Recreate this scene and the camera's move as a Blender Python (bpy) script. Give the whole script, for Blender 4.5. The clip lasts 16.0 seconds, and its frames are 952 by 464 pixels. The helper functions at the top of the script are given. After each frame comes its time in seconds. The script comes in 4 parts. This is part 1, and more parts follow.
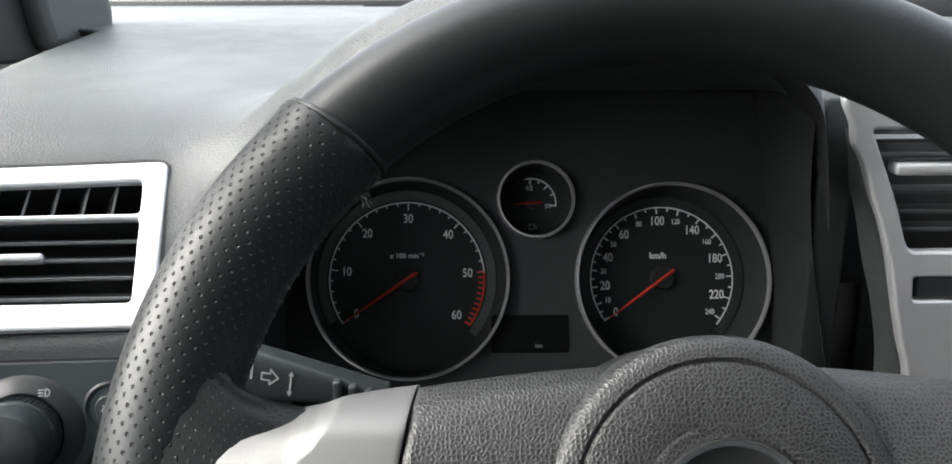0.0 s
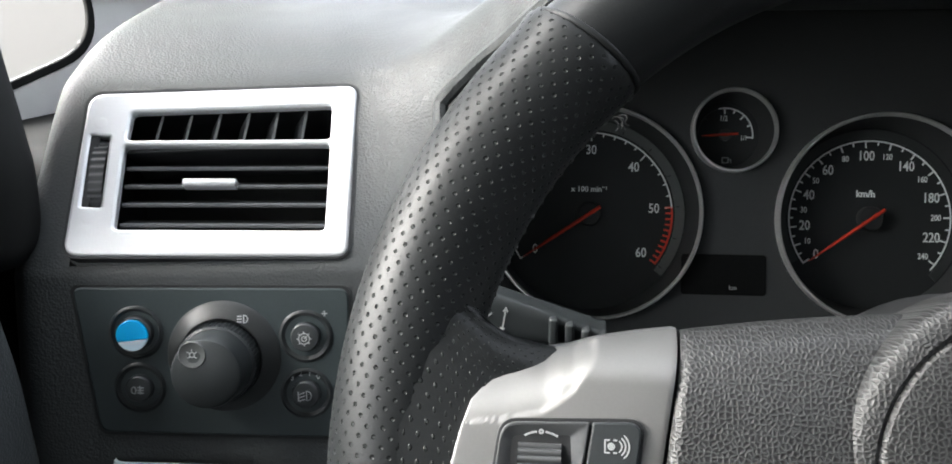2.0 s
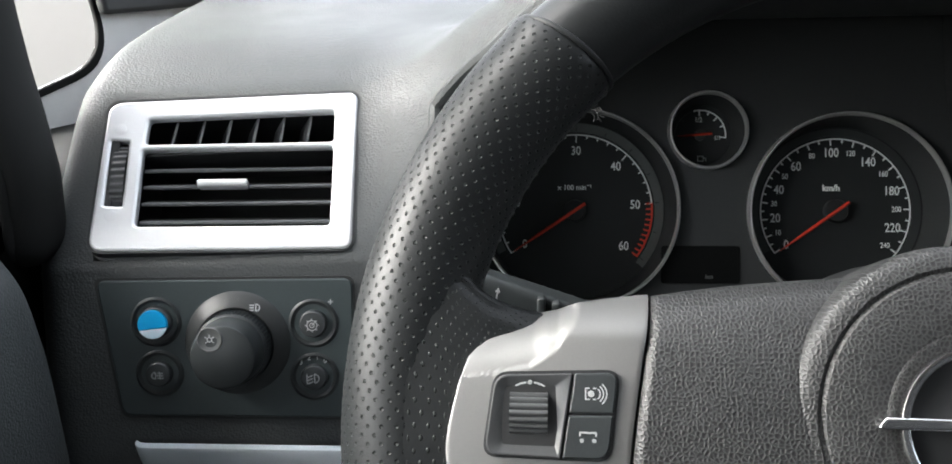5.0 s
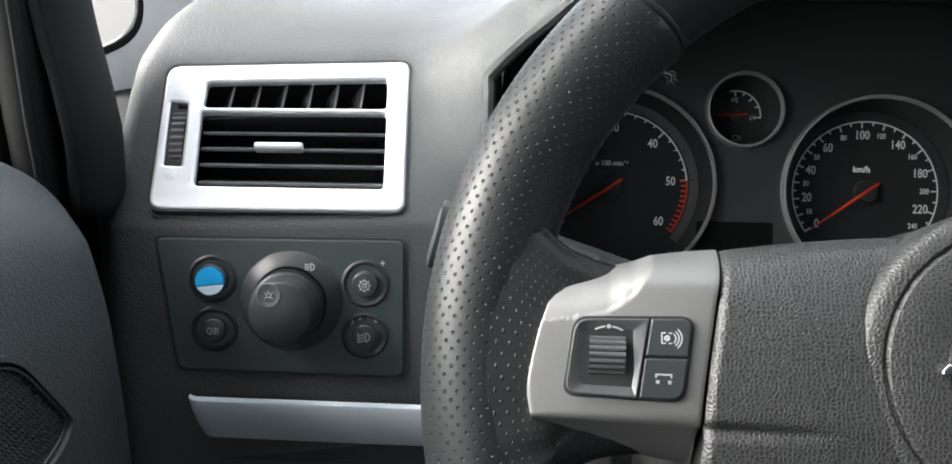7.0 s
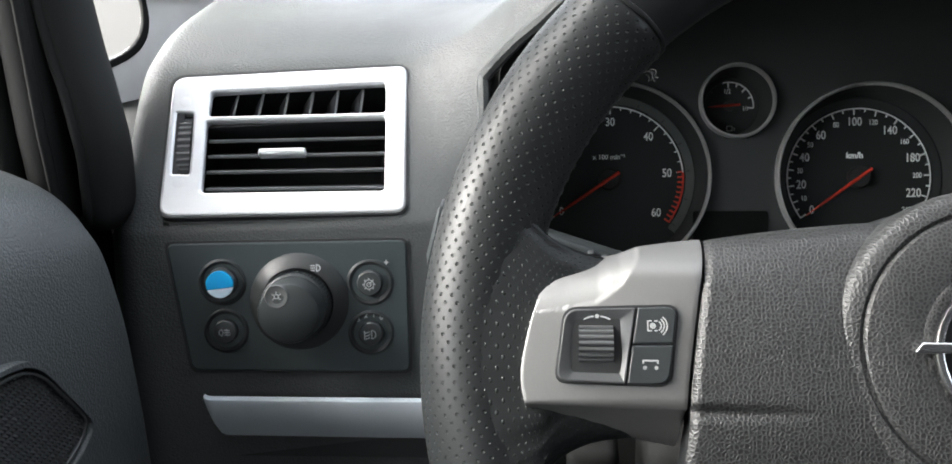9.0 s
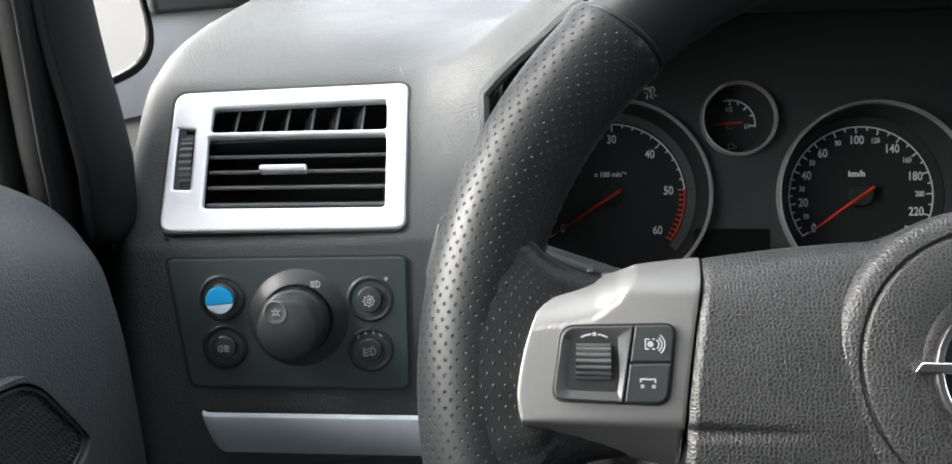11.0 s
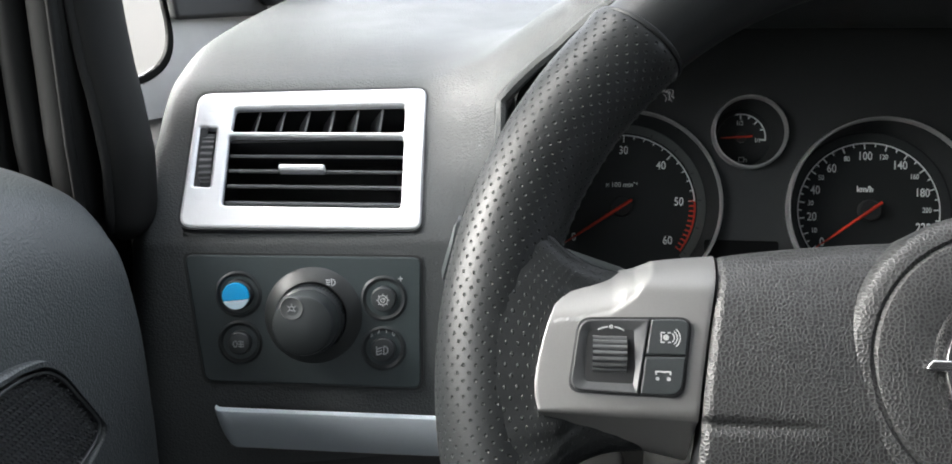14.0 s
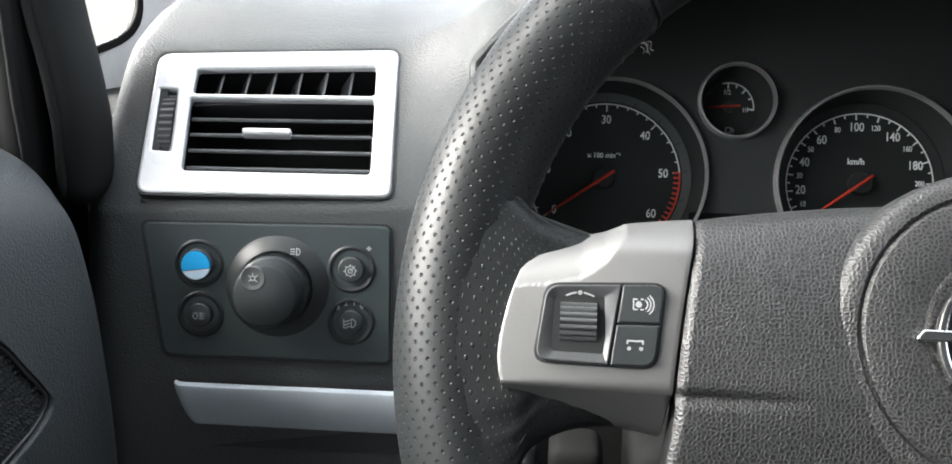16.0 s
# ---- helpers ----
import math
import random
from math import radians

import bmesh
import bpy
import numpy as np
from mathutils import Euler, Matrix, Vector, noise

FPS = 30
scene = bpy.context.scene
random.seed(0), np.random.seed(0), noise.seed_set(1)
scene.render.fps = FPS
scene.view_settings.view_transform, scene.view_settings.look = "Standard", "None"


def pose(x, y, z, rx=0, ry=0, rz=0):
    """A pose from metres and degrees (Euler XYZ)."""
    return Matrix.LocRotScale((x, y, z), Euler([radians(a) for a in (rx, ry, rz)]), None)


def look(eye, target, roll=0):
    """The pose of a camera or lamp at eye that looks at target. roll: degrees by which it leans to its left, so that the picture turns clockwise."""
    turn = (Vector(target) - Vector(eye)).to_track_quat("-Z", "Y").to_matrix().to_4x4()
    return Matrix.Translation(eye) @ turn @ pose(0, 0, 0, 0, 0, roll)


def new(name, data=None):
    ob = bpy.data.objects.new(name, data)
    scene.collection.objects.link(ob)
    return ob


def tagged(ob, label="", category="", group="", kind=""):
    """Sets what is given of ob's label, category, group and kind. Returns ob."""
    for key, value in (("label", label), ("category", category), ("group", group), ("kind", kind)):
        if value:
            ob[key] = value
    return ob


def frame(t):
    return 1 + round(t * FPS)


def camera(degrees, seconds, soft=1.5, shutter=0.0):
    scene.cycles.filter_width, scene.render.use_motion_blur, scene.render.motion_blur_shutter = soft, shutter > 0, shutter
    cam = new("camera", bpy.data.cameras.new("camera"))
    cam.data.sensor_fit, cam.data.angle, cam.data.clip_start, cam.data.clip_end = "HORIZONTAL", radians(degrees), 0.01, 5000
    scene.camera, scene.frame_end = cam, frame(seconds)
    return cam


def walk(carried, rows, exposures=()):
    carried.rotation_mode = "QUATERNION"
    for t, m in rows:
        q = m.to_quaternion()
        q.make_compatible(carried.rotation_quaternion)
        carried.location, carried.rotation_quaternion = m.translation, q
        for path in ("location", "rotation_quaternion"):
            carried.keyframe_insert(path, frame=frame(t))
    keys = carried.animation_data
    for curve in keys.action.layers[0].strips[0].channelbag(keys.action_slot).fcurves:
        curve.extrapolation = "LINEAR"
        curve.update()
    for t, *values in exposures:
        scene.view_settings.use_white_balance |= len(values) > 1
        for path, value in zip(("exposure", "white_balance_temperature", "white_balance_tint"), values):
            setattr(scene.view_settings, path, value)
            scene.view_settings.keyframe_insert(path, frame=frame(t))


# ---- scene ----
import colorsys
cam = camera(57.8, 16.0, soft=1.7)
PATH = [
    (0, (0.0457, 0.0675, 1.1031), (0.0551, 1.0278, 0.8244), -0.14),
    (0.5, (0.0371, 0.0762, 1.1020), (0.0046, 1.0331, 0.8133), -1.15),
    (1, (0.0157, 0.0736, 1.0914), (-0.0635, 1.0145, 0.7622), -1.49),
    (1.5, (0.0192, 0.0751, 1.0872), (-0.0866, 1.0081, 0.7434), -1.85),
    (2, (-0.0018, 0.0883, 1.0929), (-0.1097, 1.0206, 0.7477), -1.22),
    (2.5, (-0.0007, 0.0822, 1.0964), (-0.1073, 1.0168, 0.7571), -0.61),
    (3, (0.0047, 0.0834, 1.0943), (-0.1022, 1.0209, 0.7633), -0.77),
    (3.5, (0.0002, 0.0785, 1.0998), (-0.1025, 1.0166, 0.7690), -0.64),
    (3.7, (0.0050, 0.0775, 1.0972), (-0.0980, 1.0161, 0.7681), -0.59),
    (5.8, (-0.0049, 0.0385, 1.0920), (-0.1016, 0.9786, 0.7651), -2.37),
    (6, (-0.0067, 0.0375, 1.0910), (-0.1017, 0.9779, 0.7646), -1.89),
    (6.5, (-0.0139, 0.0395, 1.0865), (-0.1063, 0.9772, 0.7515), -1.06),
    (7, (-0.0266, 0.0327, 1.0852), (-0.1156, 0.9709, 0.7506), -0.19),
    (7.5, (-0.0213, 0.0328, 1.0861), (-0.1117, 0.9673, 0.7417), -0.53),
    (8, (-0.0177, 0.0217, 1.0929), (-0.1170, 0.9558, 0.7501), -1.76),
    (8.5, (-0.0182, 0.0215, 1.0900), (-0.1229, 0.9560, 0.7497), -2.32),
    (10.8, (-0.0158, 0.0208, 1.0907), (-0.1228, 0.9607, 0.7664), -2.13),
    (11, (-0.0154, 0.0222, 1.0899), (-0.1263, 0.9630, 0.7694), -2.18),
    (11.5, (-0.0134, 0.0222, 1.0913), (-0.1235, 0.9635, 0.7721), -2.15),
    (12, (-0.0146, 0.0278, 1.0874), (-0.1238, 0.9688, 0.7671), -2.11),
    (12.5, (-0.0177, 0.0224, 1.0937), (-0.1265, 0.9665, 0.7827), -2.26),
    (13, (-0.0326, 0.0119, 1.0852), (-0.1431, 0.9602, 0.7876), -1.41),
    (13.5, (-0.0256, 0.0128, 1.0856), (-0.1368, 0.9607, 0.7870), -0.66),
    (14, (-0.0213, 0.0117, 1.0829), (-0.1341, 0.9599, 0.7859), -0.82),
    (14.5, (-0.0224, 0.0107, 1.0848), (-0.1343, 0.9591, 0.7883), -1.46),
    (15, (-0.0264, 0.0111, 1.0776), (-0.1402, 0.9592, 0.7809), -0.92),
    (15.5, (-0.0271, 0.0232, 1.0676), (-0.1379, 0.9691, 0.7627), 0.35),
    (16, (-0.0130, 0.0303, 1.0684), (-0.1174, 0.9741, 0.7549), -0.24),
]
walk(cam, [(t, look(eye, target, roll)) for t, eye, target, roll in PATH], [(0.0, 1.70, 6450, 8), (0.5, 1.54, 6450, 8), (1.3, 1.84, 6450, 8), (3.5, 1.76, 6450, 8), (8.0, 1.90, 6450, 8), (12.5, 1.88, 6450, 8), (14.5, 1.88, 6450, 8), (15.5, 2.14, 6450, 8), (16.0, 2.18, 6450, 8)])

# ---- world and light ----
world = bpy.data.worlds.new("sky")
scene.world = world
world.use_nodes = True
wn = world.node_tree.nodes
sky = wn.new("ShaderNodeTexSky")
sky.sky_type, sky.sun_disc = "NISHITA", False
sky.sun_elevation, sky.sun_rotation = radians(42), radians(-93)
sky.dust_density, sky.air_density, sky.ozone_density = 6.0, 1.0, 0.6
wn["Background"].inputs["Strength"].default_value = 0.36
veil = wn.new("ShaderNodeHueSaturation")
veil.inputs["Saturation"].default_value = 0.30
world.node_tree.links.new(sky.outputs[0], veil.inputs["Color"])
world.node_tree.links.new(veil.outputs[0], wn["Background"].inputs["Color"])
sun = new("sun", bpy.data.lights.new("sun", "SUN"))
sun.data.energy, sun.data.angle, sun.data.color = 0.85, radians(42), (1.0, 0.985, 0.965)
sun.matrix_world = look((-7.42, 0.01, 7.69), (0, 0.4, 1.0))


# ---- materials ----
def mat(name, colour, rough=0.5, metal=0.0, grain=0.0, cell=0.0015, speck=0.06, coat=0.0, spec=0.5, smudge=0.05, dome=True):
    """A surface with mottled tone, uneven gloss and a pebbled or fine relief."""
    m = bpy.data.materials.new(name)
    m.use_nodes = True
    nt = m.node_tree
    b = nt.nodes["Principled BSDF"]
    b.inputs["Metallic"].default_value = metal
    b.inputs["Coat Weight"].default_value = coat
    b.inputs["Specular IOR Level"].default_value = spec
    tc = nt.nodes.new("ShaderNodeTexCoord")
    big = nt.nodes.new("ShaderNodeTexNoise")
    big.inputs["Scale"].default_value, big.inputs["Detail"].default_value = 35, 6
    nt.links.new(tc.outputs["Object"], big.inputs["Vector"])
    fine = nt.nodes.new("ShaderNodeTexNoise")
    fine.inputs["Scale"].default_value, fine.inputs["Detail"].default_value = 1400, 3
    nt.links.new(tc.outputs["Object"], fine.inputs["Vector"])
    mixn = nt.nodes.new("ShaderNodeMath")
    mixn.operation = "ADD"
    nt.links.new(big.outputs["Fac"], mixn.inputs[0])
    nt.links.new(fine.outputs["Fac"], mixn.inputs[1])
    ramp = nt.nodes.new("ShaderNodeMapRange")
    ramp.inputs["From Min"].default_value, ramp.inputs["From Max"].default_value = 0.6, 1.4
    ramp.inputs["To Min"].default_value, ramp.inputs["To Max"].default_value = 1 - speck * 2, 1 + speck * 2
    nt.links.new(mixn.outputs[0], ramp.inputs["Value"])
    col = nt.nodes.new("ShaderNodeVectorMath")
    col.operation = "SCALE"
    col.inputs[0].default_value = colour
    nt.links.new(ramp.outputs[0], col.inputs["Scale"])
    nt.links.new(col.outputs[0], b.inputs["Base Color"])
    rr = nt.nodes.new("ShaderNodeMapRange")
    rr.inputs["From Min"].default_value, rr.inputs["From Max"].default_value = 0.3, 0.7
    rr.inputs["To Min"].default_value, rr.inputs["To Max"].default_value = max(0.02, rough - smudge), min(1, rough + smudge)
    nt.links.new(big.outputs["Fac"], rr.inputs["Value"])
    nt.links.new(rr.outputs[0], b.inputs["Roughness"])
    if grain:
        vor = nt.nodes.new("ShaderNodeTexVoronoi")
        vor.feature = "SMOOTH_F1" if dome else "DISTANCE_TO_EDGE"
        vor.inputs["Scale"].default_value = 1 / cell
        if not dome:
            vor.voronoi_dimensions = "2D"
            vor.inputs["Randomness"].default_value = 0.86
        if dome:
            vor.inputs["Smoothness"].default_value = 0.28
        nt.links.new(tc.outputs["Object"], vor.inputs["Vector"])
        bump = nt.nodes.new("ShaderNodeBump")
        bump.invert = dome
        bump.inputs["Strength"].default_value, bump.inputs["Distance"].default_value = grain, cell * 0.35
        if dome:
            nt.links.new(vor.outputs["Distance"], bump.inputs["Height"])
        else:
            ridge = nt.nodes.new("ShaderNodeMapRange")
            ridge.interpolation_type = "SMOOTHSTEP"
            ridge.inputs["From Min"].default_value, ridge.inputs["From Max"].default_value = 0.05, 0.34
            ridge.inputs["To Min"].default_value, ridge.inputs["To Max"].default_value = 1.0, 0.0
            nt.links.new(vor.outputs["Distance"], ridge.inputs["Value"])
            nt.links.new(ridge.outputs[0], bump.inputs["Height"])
            # Pits darker than ridges: the grain's shade is put into the base colour.
            pit_shade = nt.nodes.new("ShaderNodeMapRange")
            pit_shade.inputs["To Min"].default_value, pit_shade.inputs["To Max"].default_value = 0.35, 1.30
            nt.links.new(ridge.outputs[0], pit_shade.inputs["Value"])
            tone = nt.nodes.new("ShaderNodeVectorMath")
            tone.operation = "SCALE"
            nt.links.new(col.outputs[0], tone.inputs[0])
            nt.links.new(pit_shade.outputs[0], tone.inputs["Scale"])
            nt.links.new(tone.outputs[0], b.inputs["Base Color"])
        nt.links.new(bump.outputs[0], b.inputs["Normal"])
    return m


DASH = mat("dash_plastic", (0.052, 0.0568, 0.0578), 0.52, grain=0.55, cell=0.0012)
PANEL = mat("switch_plastic", (0.036, 0.0485, 0.0505), 0.42)
KNOB = mat("knob_plastic", (0.029, 0.0335, 0.035), 0.38)
GLOSS = mat("gloss_plastic", (0.034, 0.037, 0.037), 0.40, spec=0.5)
LIDP = mat("satin_blue_grey_paint", (0.72, 0.79, 0.84), 0.36, metal=0.10, speck=0.02)
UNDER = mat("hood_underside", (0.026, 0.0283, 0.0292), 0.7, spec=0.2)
ROLL = mat("roller_plastic", (0.055, 0.058, 0.060), 0.36)
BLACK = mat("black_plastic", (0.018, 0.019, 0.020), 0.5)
WELL = mat("binnacle_plastic", (0.030, 0.0330, 0.0340), 0.6, spec=0.32)
SILVER = mat("satin_silver_paint", (0.78, 0.79, 0.80), 0.38, metal=0.55, speck=0.02)
STEEL = mat("satin_grey_metal_paint", (0.236, 0.236, 0.233), 0.60, metal=0.85, speck=0.02)
BEZEL = mat("satin_chrome", (0.74, 0.74, 0.73), 0.34, metal=0.80, speck=0.01)
CHROME = mat("chrome", (0.88, 0.88, 0.88), 0.22, metal=1.0, speck=0.01)
LEATHER = mat("leather", (0.0150, 0.0166, 0.0174), 0.41, grain=0.14, cell=0.0009, spec=0.29, smudge=0.03)
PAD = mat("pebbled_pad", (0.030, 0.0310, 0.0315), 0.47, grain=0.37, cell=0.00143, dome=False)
GLASS = bpy.data.materials.new("window_glass")
GLASS.use_nodes = True
GLASS.node_tree.nodes["Principled BSDF"].inputs["Transmission Weight"].default_value = 1.0
GLASS.node_tree.nodes["Principled BSDF"].inputs["Roughness"].default_value = 0.02
GLASS.node_tree.nodes["Principled BSDF"].inputs["IOR"].default_value = 1.05
DIAL = mat("dial_face", (0.0185, 0.0213, 0.022), 0.6, spec=0.3)
WHITE = mat("white_print", (0.80, 0.82, 0.82), 0.6)
GREYPRINT = mat("grey_print", (0.40, 0.42, 0.42), 0.6)
RED = mat("red_print", (0.65, 0.045, 0.02), 0.5)
BLUE = mat("blue_lens", (0.0, 0.38, 0.80), 0.3, speck=0.01)
PALE = mat("pale_segment", (0.60, 0.76, 0.86), 0.3, speck=0.01)
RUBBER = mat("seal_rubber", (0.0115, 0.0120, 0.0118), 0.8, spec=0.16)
DOORP = mat("door_plastic", (0.074, 0.082, 0.0835), 0.45, grain=0.75, cell=0.0012)
TRIM = mat("pale_trim", (0.80, 0.80, 0.78), 0.6)
CLOTH = mat("headliner", (0.30, 0.30, 0.29), 0.9)
CARPET = mat("dark_carpet", (0.020, 0.020, 0.021), 0.9)
GROUND = mat("concrete", (0.050, 0.048, 0.044), 0.9)
PAINT = mat("body_paint", (0.08, 0.09, 0.1), 0.3)


# ---- building helpers ----
def basis(origin, rake, yaw=0.0, roll=0.0):
    """Local x to the right, y up the surface, z out of it towards the driver; rake: degrees it leans back."""
    return pose(*origin, 0, 0, yaw) @ pose(0, 0, 0, 90 - rake, 0, 0) @ pose(0, 0, 0, 0, 0, roll)


def thing(name, m, label, category, group="", kind=""):
    ob = new(name)
    ob.empty_display_size = 0.01
    ob.matrix_world = m
    return tagged(ob, label, category, group, kind)


def part(name, bm, material, parent=None, label="", smooth=40, m=None):
    if isinstance(bm, bpy.types.Mesh):
        me = bm
    else:
        me = bpy.data.meshes.new(name)
        bmesh.ops.recalc_face_normals(bm, faces=bm.faces)
        bm.to_mesh(me)
        bm.free()
    if smooth:
        me.set_sharp_from_angle(angle=radians(smooth))
        me.polygons.foreach_set("use_smooth", [True] * len(me.polygons))
    else:
        me.polygons.foreach_set("use_smooth", [False] * len(me.polygons))
    me.materials.clear()
    me.materials.append(material)
    ob = new(name, me)
    if m is not None:
        ob.matrix_basis = m
    if parent is not None:
        ob.parent = parent
    if label:
        ob["label"] = label
    return ob


def rpoly(pts, r=0.003, n=5):
    """A polygon with rounded corners; r may be one radius or one for each corner."""
    out = []
    k = len(pts)
    rs = r if isinstance(r, (list, tuple)) else [r] * k
    for i in range(k):
        p, a, b = Vector(pts[i]), Vector(pts[i - 1]), Vector(pts[(i + 1) % k])
        da, db = (a - p), (b - p)
        la, lb = da.length, db.length
        da.normalize(), db.normalize()
        d = min(rs[i], la * 0.48, lb * 0.48)
        if d <= 0:
            out.append(tuple(p))
            continue
        for j in range(n + 1):
            s = j / n
            q = (p + da * d) * (1 - s) ** 2 + p * 2 * s * (1 - s) + (p + db * d) * s ** 2
            out.append(tuple(q))
    return out


def circle(cx, cy, r, n=48):
    return [(cx + r * math.cos(2 * math.pi * i / n), cy + r * math.sin(2 * math.pi * i / n)) for i in range(n)]


def curve_mesh(cu):
    ob = bpy.data.objects.new("tmp", cu)
    scene.collection.objects.link(ob)
    bpy.context.view_layer.update()
    me = bpy.data.meshes.new_from_object(ob.evaluated_get(bpy.context.evaluated_depsgraph_get()))
    bpy.data.objects.remove(ob)
    bpy.data.curves.remove(cu)
    return me


def plate(loops, z0, z1, bevel=0.0):
    """A flat plate between z0 and z1, its first loop the outline and the rest holes, with rounded edges."""
    cu = bpy.data.curves.new("plate", "CURVE")
    cu.dimensions, cu.fill_mode = "2D", "BOTH"
    half = (z1 - z0) / 2
    b = min(bevel, half * 0.98)
    cu.extrude, cu.bevel_depth, cu.bevel_resolution, cu.offset = half - b, b, 2, -b
    for loop in loops:
        sp = cu.splines.new("POLY")
        sp.points.add(len(loop) - 1)
        for p, q in zip(sp.points, loop):
            p.co = (q[0], q[1], 0, 1)
        sp.use_cyclic_u = True
    me = curve_mesh(cu)
    me.transform(Matrix.Translation((0, 0, (z0 + z1) / 2)))
    return me


def lathe(profile, n=64, centre=(0, 0)):
    bm = bmesh.new()
    rows = []
    for r, z in profile:
        if r < 1e-6:
            rows.append([bm.verts.new((centre[0], centre[1], z))])
        else:
            rows.append([bm.verts.new((centre[0] + r * math.cos(2 * math.pi * i / n), centre[1] + r * math.sin(2 * math.pi * i / n), z)) for i in range(n)])
    for a, b in zip(rows, rows[1:]):
        for i in range(n):
            j = (i + 1) % n
            if len(a) == 1 and len(b) == 1:
                continue
            if len(a) == 1:
                bm.faces.new((a[0], b[i], b[j]))
            elif len(b) == 1:
                bm.faces.new((a[i], b[0], a[j]))
            else:
                bm.faces.new((a[i], b[i], b[j], a[j]))
    return bm


def grid(fn, nu, nv, closed_u=False, closed_v=False, keep=None, uv=None):
    """A sheet of nu by nv cells through fn(u, v), u and v from 0 to 1."""
    bm = bmesh.new()
    mu, mv = nu + (not closed_u), nv + (not closed_v)
    vs = [[bm.verts.new(fn(i / nu, j / nv)) for j in range(mv)] for i in range(mu)]
    layer = bm.loops.layers.uv.new("UVMap") if uv else None
    for i in range(nu):
        for j in range(nv):
            q = [(i, j), (i + 1, j), (i + 1, j + 1), (i, j + 1)]
            c = [vs[a % mu][b % mv] for a, b in q]
            if keep and not keep(sum((x.co for x in c), Vector()) / 4):
                continue
            f = bm.faces.new(c)
            if uv:
                for l, (a, b) in zip(f.loops, q):
                    l[layer].uv = uv(a / nu, b / nv)
    loose = [v for v in bm.verts if not v.link_faces]
    bmesh.ops.delete(bm, geom=loose, context="VERTS")
    return bm


def smooth_line(pts, s):
    """A Catmull-Rom line through pts at s from 0 to 1."""
    k = len(pts) - 1
    f = min(max(s, 0), 1) * k
    i = min(int(f), k - 1)
    t = f - i
    p = [Vector(pts[min(max(i + d, 0), k)]) for d in (-1, 0, 1, 2)]
    return 0.5 * (2 * p[1] + (p[2] - p[0]) * t + (2 * p[0] - 5 * p[1] + 4 * p[2] - p[3]) * t ** 2 + (3 * p[1] - p[0] - 3 * p[2] + p[3]) * t ** 3)


def box(lo, hi, bevel=0.0):
    bm = bmesh.new()
    bmesh.ops.create_cube(bm, size=1)
    for v in bm.verts:
        v.co = [l + (h - l) * (c + 0.5) for l, h, c in zip(lo, hi, v.co)]
    if bevel:
        bmesh.ops.bevel(bm, geom=bm.edges[:], offset=bevel, segments=3, affect="EDGES", profile=0.5)
    return bm


def text_mesh(body, size, x, y, z, thick=0.0001, turn=0.0, wide=1.0, bold=0.0):
    cu = bpy.data.curves.new("txt", "FONT")
    cu.body, cu.size, cu.align_x, cu.align_y, cu.extrude, cu.offset = body, size, "CENTER", "CENTER", thick, bold
    cu.resolution_u = 3
    me = curve_mesh(cu)
    me.transform(pose(x, y, z, 0, 0, turn) @ Matrix.Diagonal((wide, 1, 1, 1)))
    return me


# ---- the car's shell ----
VENT = basis((-0.1729, 0.4631, 0.9778), 40.7, 9.7)
SWITCH = basis((-0.1696, 0.4293, 0.9053), 12.4, 6.6)
CLUSTER = basis((0.0715, 0.5662, 0.9521), 20)
WHEEL = basis((0.118, 0.298, 0.9441), 28.4)
VENT_IN = VENT.inverted()

# ---- dashboard shell ----
PROFILE = [(0.380, 0.50), (0.400, 0.70), (0.4085, 0.80), (0.4205, 0.868), (0.4335, 0.930), (0.4405, 0.948), (0.4690, 0.980), (0.4960, 1.011), (0.5150, 1.024), (0.5600, 1.039), (0.6600, 1.053), (0.8200, 1.068), (1.05, 1.083)]


def ease(t):
    t = min(1.0, max(0.0, t))
    return t * t * (3 - 2 * t)


def dash_point(x, s):
    p = smooth_line([(0, a, b) for a, b in PROFILE], s)
    y = p.y + 0.12 * (x + 0.17) * (1 if p.y < 0.7 else max(0, 1 - (p.y - 0.7) / 0.3))
    edge = max(0.0, (-0.240 - x) / 0.030)
    swell = 0.030 * max(0.0, (x + 0.118) / 0.0565) ** 2 * ease((p.z - 0.945) / 0.06) * (1 - ease((p.y - 0.485) / 0.10))
    return Vector((x, y + 0.03 * edge ** 3 - 0.62 * swell, p.z - 0.012 * edge ** 3 + 0.78 * swell))


def open_vent(c):
    q = VENT_IN @ c
    return not (-0.054 < q.x < 0.062 and -0.032 < q.y < 0.041 and abs(q.z) < 0.03)


def dash_sheet(u, v):
    y = smooth_line([(0, a, b) for a, b in PROFILE], v).y
    left = -0.269 - 0.004 * ease((y - 0.45) / 0.07)
    p = dash_point(max(-0.270, left + (-0.0615 - left) * u), v)
    far = left - 0.17 * ease((y - 0.79) / 0.07)
    p.x = far + (-0.0615 - far) * u
    return p


# Near-black sheet put in for the shade of the gap beside the door.
end = part("door_gap_shade", grid(lambda u, v: Vector((-0.268 - 0.10 * u, 0.447 + 0.01 * u, 0.45 + 0.505 * v)), 4, 20), RUBBER)
tagged(end, "dark sheet standing for the shade between dashboard and door", "dashboard", kind="structure")

